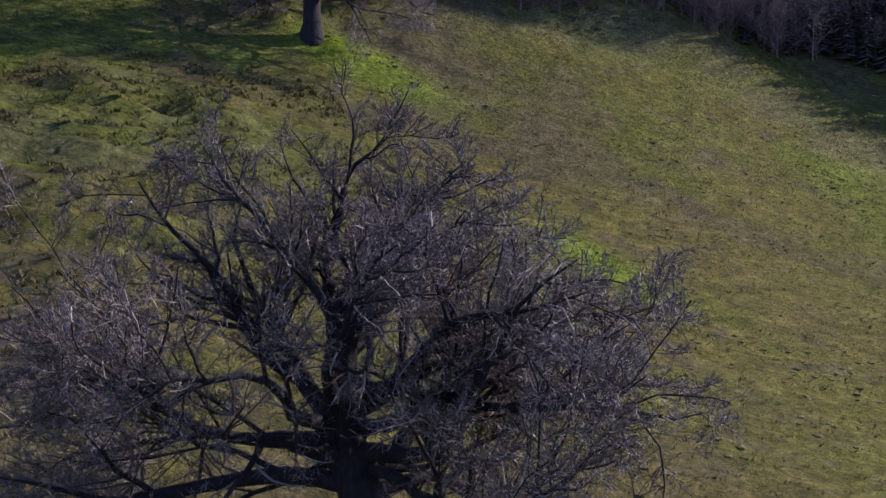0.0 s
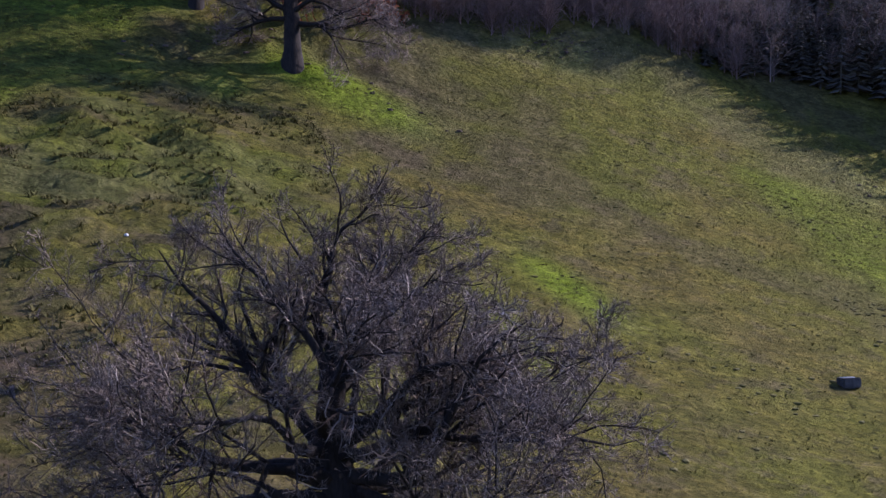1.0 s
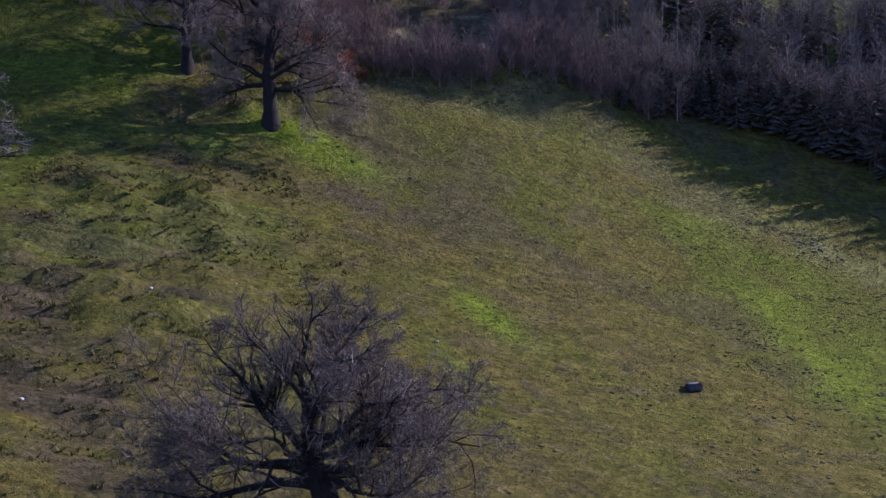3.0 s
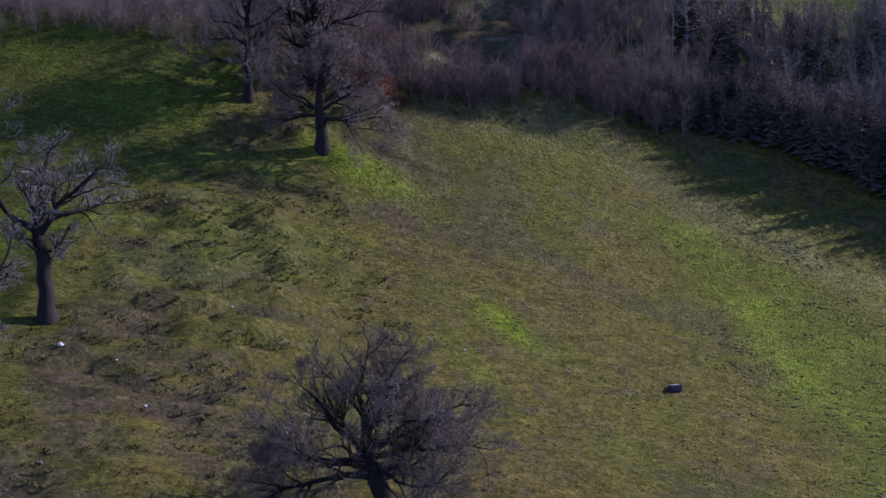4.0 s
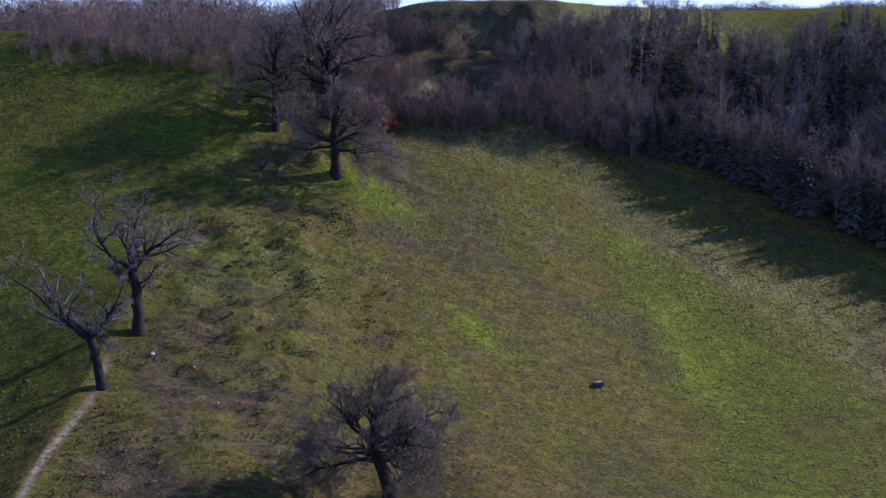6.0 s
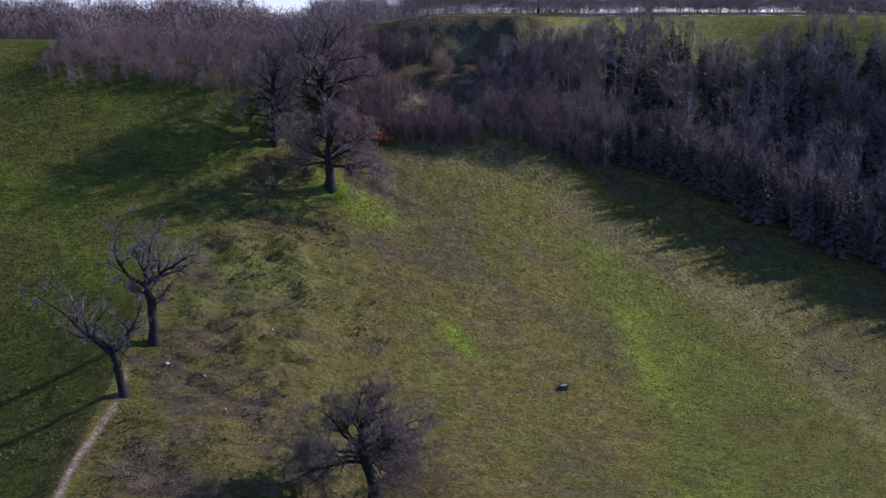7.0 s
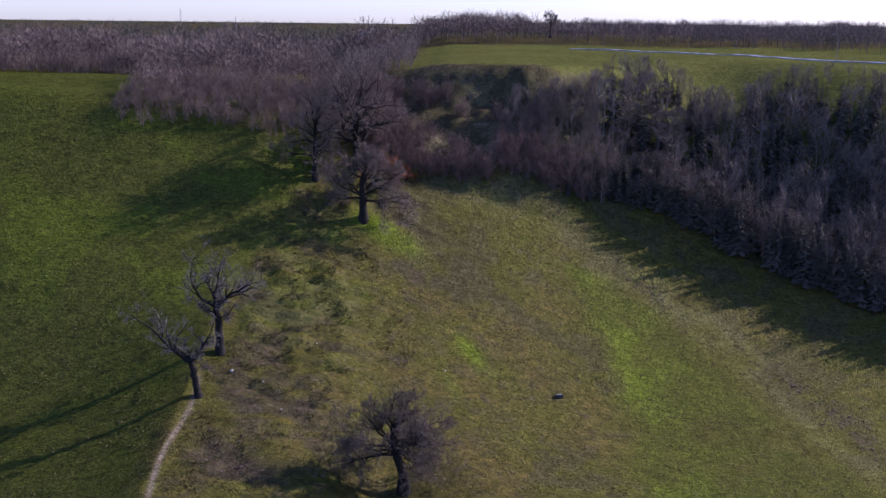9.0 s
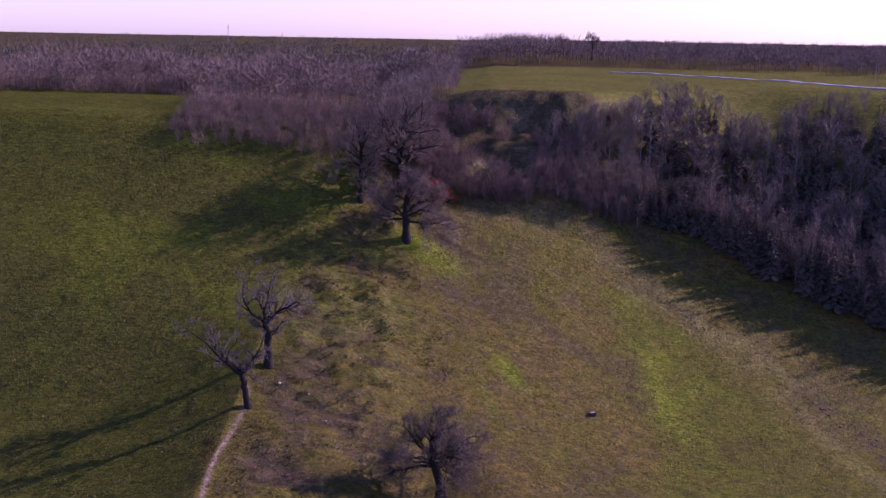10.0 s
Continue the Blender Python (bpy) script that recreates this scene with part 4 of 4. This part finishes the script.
g = np.random.default_rng(15)
pts = np.concatenate([around(g, 90, 33.8, 31.3, 2.4, 0.7, -32), around(g, 240, 53.0, 7.5, 8.0, 1.7, -62), around(g, 80, 11.5, 44.3, 2.4, 0.6, 5),
                      around(g, 60, -19.5, -15.2, 1.6, 1.6, 0), around(g, 60, -13, 36.5, 5.0, 1.2, 40), around(g, 50, -1.4, 7.6, 0.8, 0.5, 0), around(g, 40, -3, 33.4, 4.5, 0.7, -22)])
strewn("clods", pts, 0.05 + 0.20 * g.uniform(0, 1, len(pts)) ** 2.2, CLOD, "clods of turned brown soil on the meadow", "soil", 3)


def mounds(name, n, x0, x1, y0, y1, keep, lo, hi, material, label, seed):
    """Low grassy hummocks, most of them small."""
    x, y, g = scatter(seed, n, x0, x1, y0, y1, keep)
    size = lo + (hi - lo) * g.uniform(0, 1, len(x)) ** 2.5
    return strewn(name, np.stack([x, y], 1), size, material, label, "grass", seed)


def hummocky(x, y, cell, seed):
    return vnoise(x, 1.6 * y, cell, seed) + 0.6 * vnoise(x, y, 0.4 * cell, seed + 1)


mounds("hollow_hummocks", 5200, 22, 58, -30, 32, lambda x, y: (hummocky(x, y, 2.6, 140) > 0.02) & (y < field_edge(x) - 2), 0.04, 0.17, BLADE, "small green hummocks in the damp hollow", 21)
mounds("meadow_hummocks", 3000, -24, 50, -28, 40, lambda x, y: (hummocky(x, y, 4.0, 150) > 0.10) & (y < field_edge(x) - 2), 0.03, 0.16, BLADE, "small olive hummocks scattered over the meadow", 22)
mounds("field_hummocks", 4500, -70, -25, -30, 42, lambda x, y: (hummocky(0.4 * x, y, 1.6, 160) > 0.06) & (x < -26.5 + 0.12 * np.maximum(y, 0)), 0.05, 0.20, BLADE, "small dark hummocks on the level field", 23)


def tufts(name, x, y, hgt, material, label, seed, blades=5):
    g = np.random.default_rng(seed)
    n = len(x)
    z = terrain(x, y)
    a = g.uniform(0, 6.283, (n, blades))
    lean = g.uniform(0.5, 1.5, (n, blades))
    h = hgt[:, None] * g.uniform(0.6, 1.15, (n, blades))
    r0 = 0.35 * hgt[:, None] * np.sqrt(g.uniform(0, 1, (n, blades)))
    bx, by = x[:, None] + r0 * np.cos(a), y[:, None] + r0 * np.sin(a)
    tx, ty = bx + h * lean * np.cos(a), by + h * lean * np.sin(a)
    w = 0.17 * h
    wx, wy = -np.sin(a) * w, np.cos(a) * w
    zz = np.broadcast_to(z[:, None] - 0.03, bx.shape)
    v = np.stack([np.stack([bx + wx, by + wy, zz], -1), np.stack([bx - wx, by - wy, zz], -1), np.stack([tx, ty, zz + h], -1)], 2).reshape(-1, 3)
    t = np.arange(len(v)).reshape(-1, 3)
    me = as_mesh(name, v, None, t)
    me.materials.append(material)
    return tagged(new(name, me), label, "grass", kind="stuff")


g = np.random.default_rng(16)
n = 100000
x, y = g.uniform(-40, 66, n), g.uniform(-30, 45, n)
keep = (y < field_edge(x)) & (vnoise(x, 2.0 * y, 1.2, 61) + 0.8 * vnoise(x, 2 * y, 0.5, 62) > -0.12) & (x > -25 + 0.3 * (y + 10))
x, y = x[keep], y[keep]
tufts("grass_tussocks", x, y, g.uniform(0.05, 0.12, len(x)) * np.where(g.uniform(0, 1, len(x)) < 0.16, 1.5, 1.0), BLADE, "rough olive tussocks of winter grass", 4, 4)
g = np.random.default_rng(18)
xr, yr = g.uniform(-24, 4, 9000), g.uniform(-24, 30, 9000)
keep = (vnoise(0.4 * xr + 0.1 * yr, 1.4 * yr, 1.6, 66) + 0.5 * vnoise(xr, yr, 0.7, 67) > 0.08) & (xr < 1 - 0.35 * np.abs(yr - 8))
xr, yr = xr[keep], yr[keep]
tufts("rough_tussocks", xr, yr, g.uniform(0.14, 0.30, len(xr)), BLADE, "coarse standing tussocks on the broken slope", 7, 7)
g = np.random.default_rng(17)
xf, yf = g.uniform(-62, -20, 60000), g.uniform(-32, 45, 60000)
keep = (xf < -24.5 + 0.12 * np.maximum(yf, 0)) & (np.abs(xf + 24.6) > 0.7) & (vnoise(xf, 2.2 * yf, 1.3, 64) > 0.0)
xf, yf = xf[keep], yf[keep]
tufts("field_tufts", xf, yf, g.uniform(0.07, 0.16, len(xf)), BLADE_GREEN, "short dark green tufts on the level field", 6, 4)
pts = np.concatenate([around(g, 1200, 33.8, 32, 5, 1.6, -36), around(g, 900, 44, 24, 9, 1.6, -44), around(g, 900, 12, 43.8, 4, 0.9, 0), around(g, 900, 26, 41, 8, 1.4, -25)])
pts = pts[pts[:, 1] < field_edge(pts[:, 0])]
tufts("straw_tussocks", pts[:, 0], pts[:, 1], g.uniform(0.05, 0.12, len(pts)), BLADE_STRAW, "bleached straw-coloured grass tufts", 5)

# ---- the far road and what stands along it ----
def ribbon(name, line, width, lift, material, label, category):
    p = np.array(line, float)
    u = np.linspace(0, len(p) - 1, 90)
    c = np.stack([np.interp(u, np.arange(len(p)), p[:, k]) for k in range(2)], 1)
    d = np.gradient(c, axis=0)
    d /= np.linalg.norm(d, axis=1, keepdims=True)
    s_ = np.stack([-d[:, 1], d[:, 0]], 1) * width / 2
    rows = []
    for off, dz in ((-1.0, -0.6), (-1.0, lift), (1.0, lift), (1.0, -0.6)):
        q = c + off * s_
        rows.append(np.column_stack([q, terrain(c[:, 0], c[:, 1]) + dz]))
    v = np.stack(rows, 1).reshape(-1, 3)
    i = np.arange(89)[:, None] * 4
    q = np.concatenate([i + np.array([[k, k + 4, k + 5, k + 1]]) for k in range(3)])
    me = as_mesh(name, v, q)
    me.materials.append(material)
    return tagged(new(name, me), label, category, kind="structure")


ribbon("road", [(36, 163), (56, 149), (71, 130), (84, 109), (99, 84), (118, 55)], 3.0, 0.25, ASPHALT, "wet shining country road beyond the field", "road")


def mast(x, y, h):
    top = base_at("radio_mast", x, y)
    tp = np.zeros((3, 6, 3))
    for k in range(3):
        a = k * 2.094
        tp[k, :, 0], tp[k, :, 1] = 1.2 * math.cos(a) * np.linspace(1, 0.3, 6), 1.2 * math.sin(a) * np.linspace(1, 0.3, 6)
        tp[k, :, 2] = np.linspace(0, h, 6)
    for k in range(3):
        part("leg", as_mesh("leg", *tubes(tp[k:k + 1], np.full((1, 6), 0.11), 5)), METAL, top)
    for k in range(5):
        ring = np.array([[tp[j % 3, k + 1] for j in range(4)]])
        part("brace", as_mesh("brace", *tubes(ring, np.full((1, 4), 0.07), 4)), METAL, top)
    return tagged(top, "tall lattice radio mast far off on the horizon", "mast", "radio masts")


mast(-242, 1050, 15)
mast(-317, 1100, 24)
mast(76, 720, 14)


def lamp_post(x, y):
    top = base_at("street_lamp", x, y)
    arm = np.array([[(0, 0, 0), (0, 0, 2.8), (0, 0, 5.0), (-0.3, 0, 5.5), (-1.1, 0, 5.7)]], float)
    part("pole", as_mesh("pole", *tubes(arm, np.array([[0.07, 0.06, 0.05, 0.04, 0.03]]), 6)), METAL, top)
    part("head", block_mesh("head", 0.6, 0.25, 0.12, 3), METAL, top, "flat lamp head").location = (-1.3, 0, 5.6)
    return tagged(top, "steel street lamp beside the road", "street lamp", "street lamps")


for lx, ly in ((88, 112), (104, 85)):
    lamp_post(lx, ly)


def house(x, y, w, d, h, turn):
    top = base_at("house", x, y, 0, turn)
    bm = bmesh.new()
    bmesh.ops.create_cube(bm, size=1.0)
    bmesh.ops.scale(bm, vec=(w, d, h), verts=bm.verts)
    bmesh.ops.translate(bm, vec=(0, 0, h / 2 - 0.3), verts=bm.verts)
    me = bpy.data.meshes.new("wall")
    bm.to_mesh(me)
    bm.free()
    part("wall", me, PLASTER, top)
    o, r = 0.5, h * 0.55
    z0 = h - 0.3
    v = np.array([(-w / 2 - o, -d / 2 - o, z0), (w / 2 + o, -d / 2 - o, z0), (w / 2 + o, d / 2 + o, z0), (-w / 2 - o, d / 2 + o, z0), (-w / 2 - o, 0, z0 + r), (w / 2 + o, 0, z0 + r)])
    me = as_mesh("roof", v, np.array([(0, 1, 5, 4), (2, 3, 4, 5), (3, 2, 1, 0)]), np.array([(0, 4, 3), (1, 2, 5)]))
    part("roof", me, TILE, top)
    for k in range(3):
        part("window", block_mesh("window", 1.2, 0.14, 1.3, 1), DARK, top).location = (-w * 0.3 + k * w * 0.3, -d / 2, h * 0.25)
    return tagged(top, "far pale farmhouse with a tiled roof", "house", "farmhouses")


for hx, hy, tn in ((-20, 770, 10), (22, 800, -15), (-70, 755, 30), (60, 820, 0)):
    house(hx, hy, 9, 6, 2.8, tn)
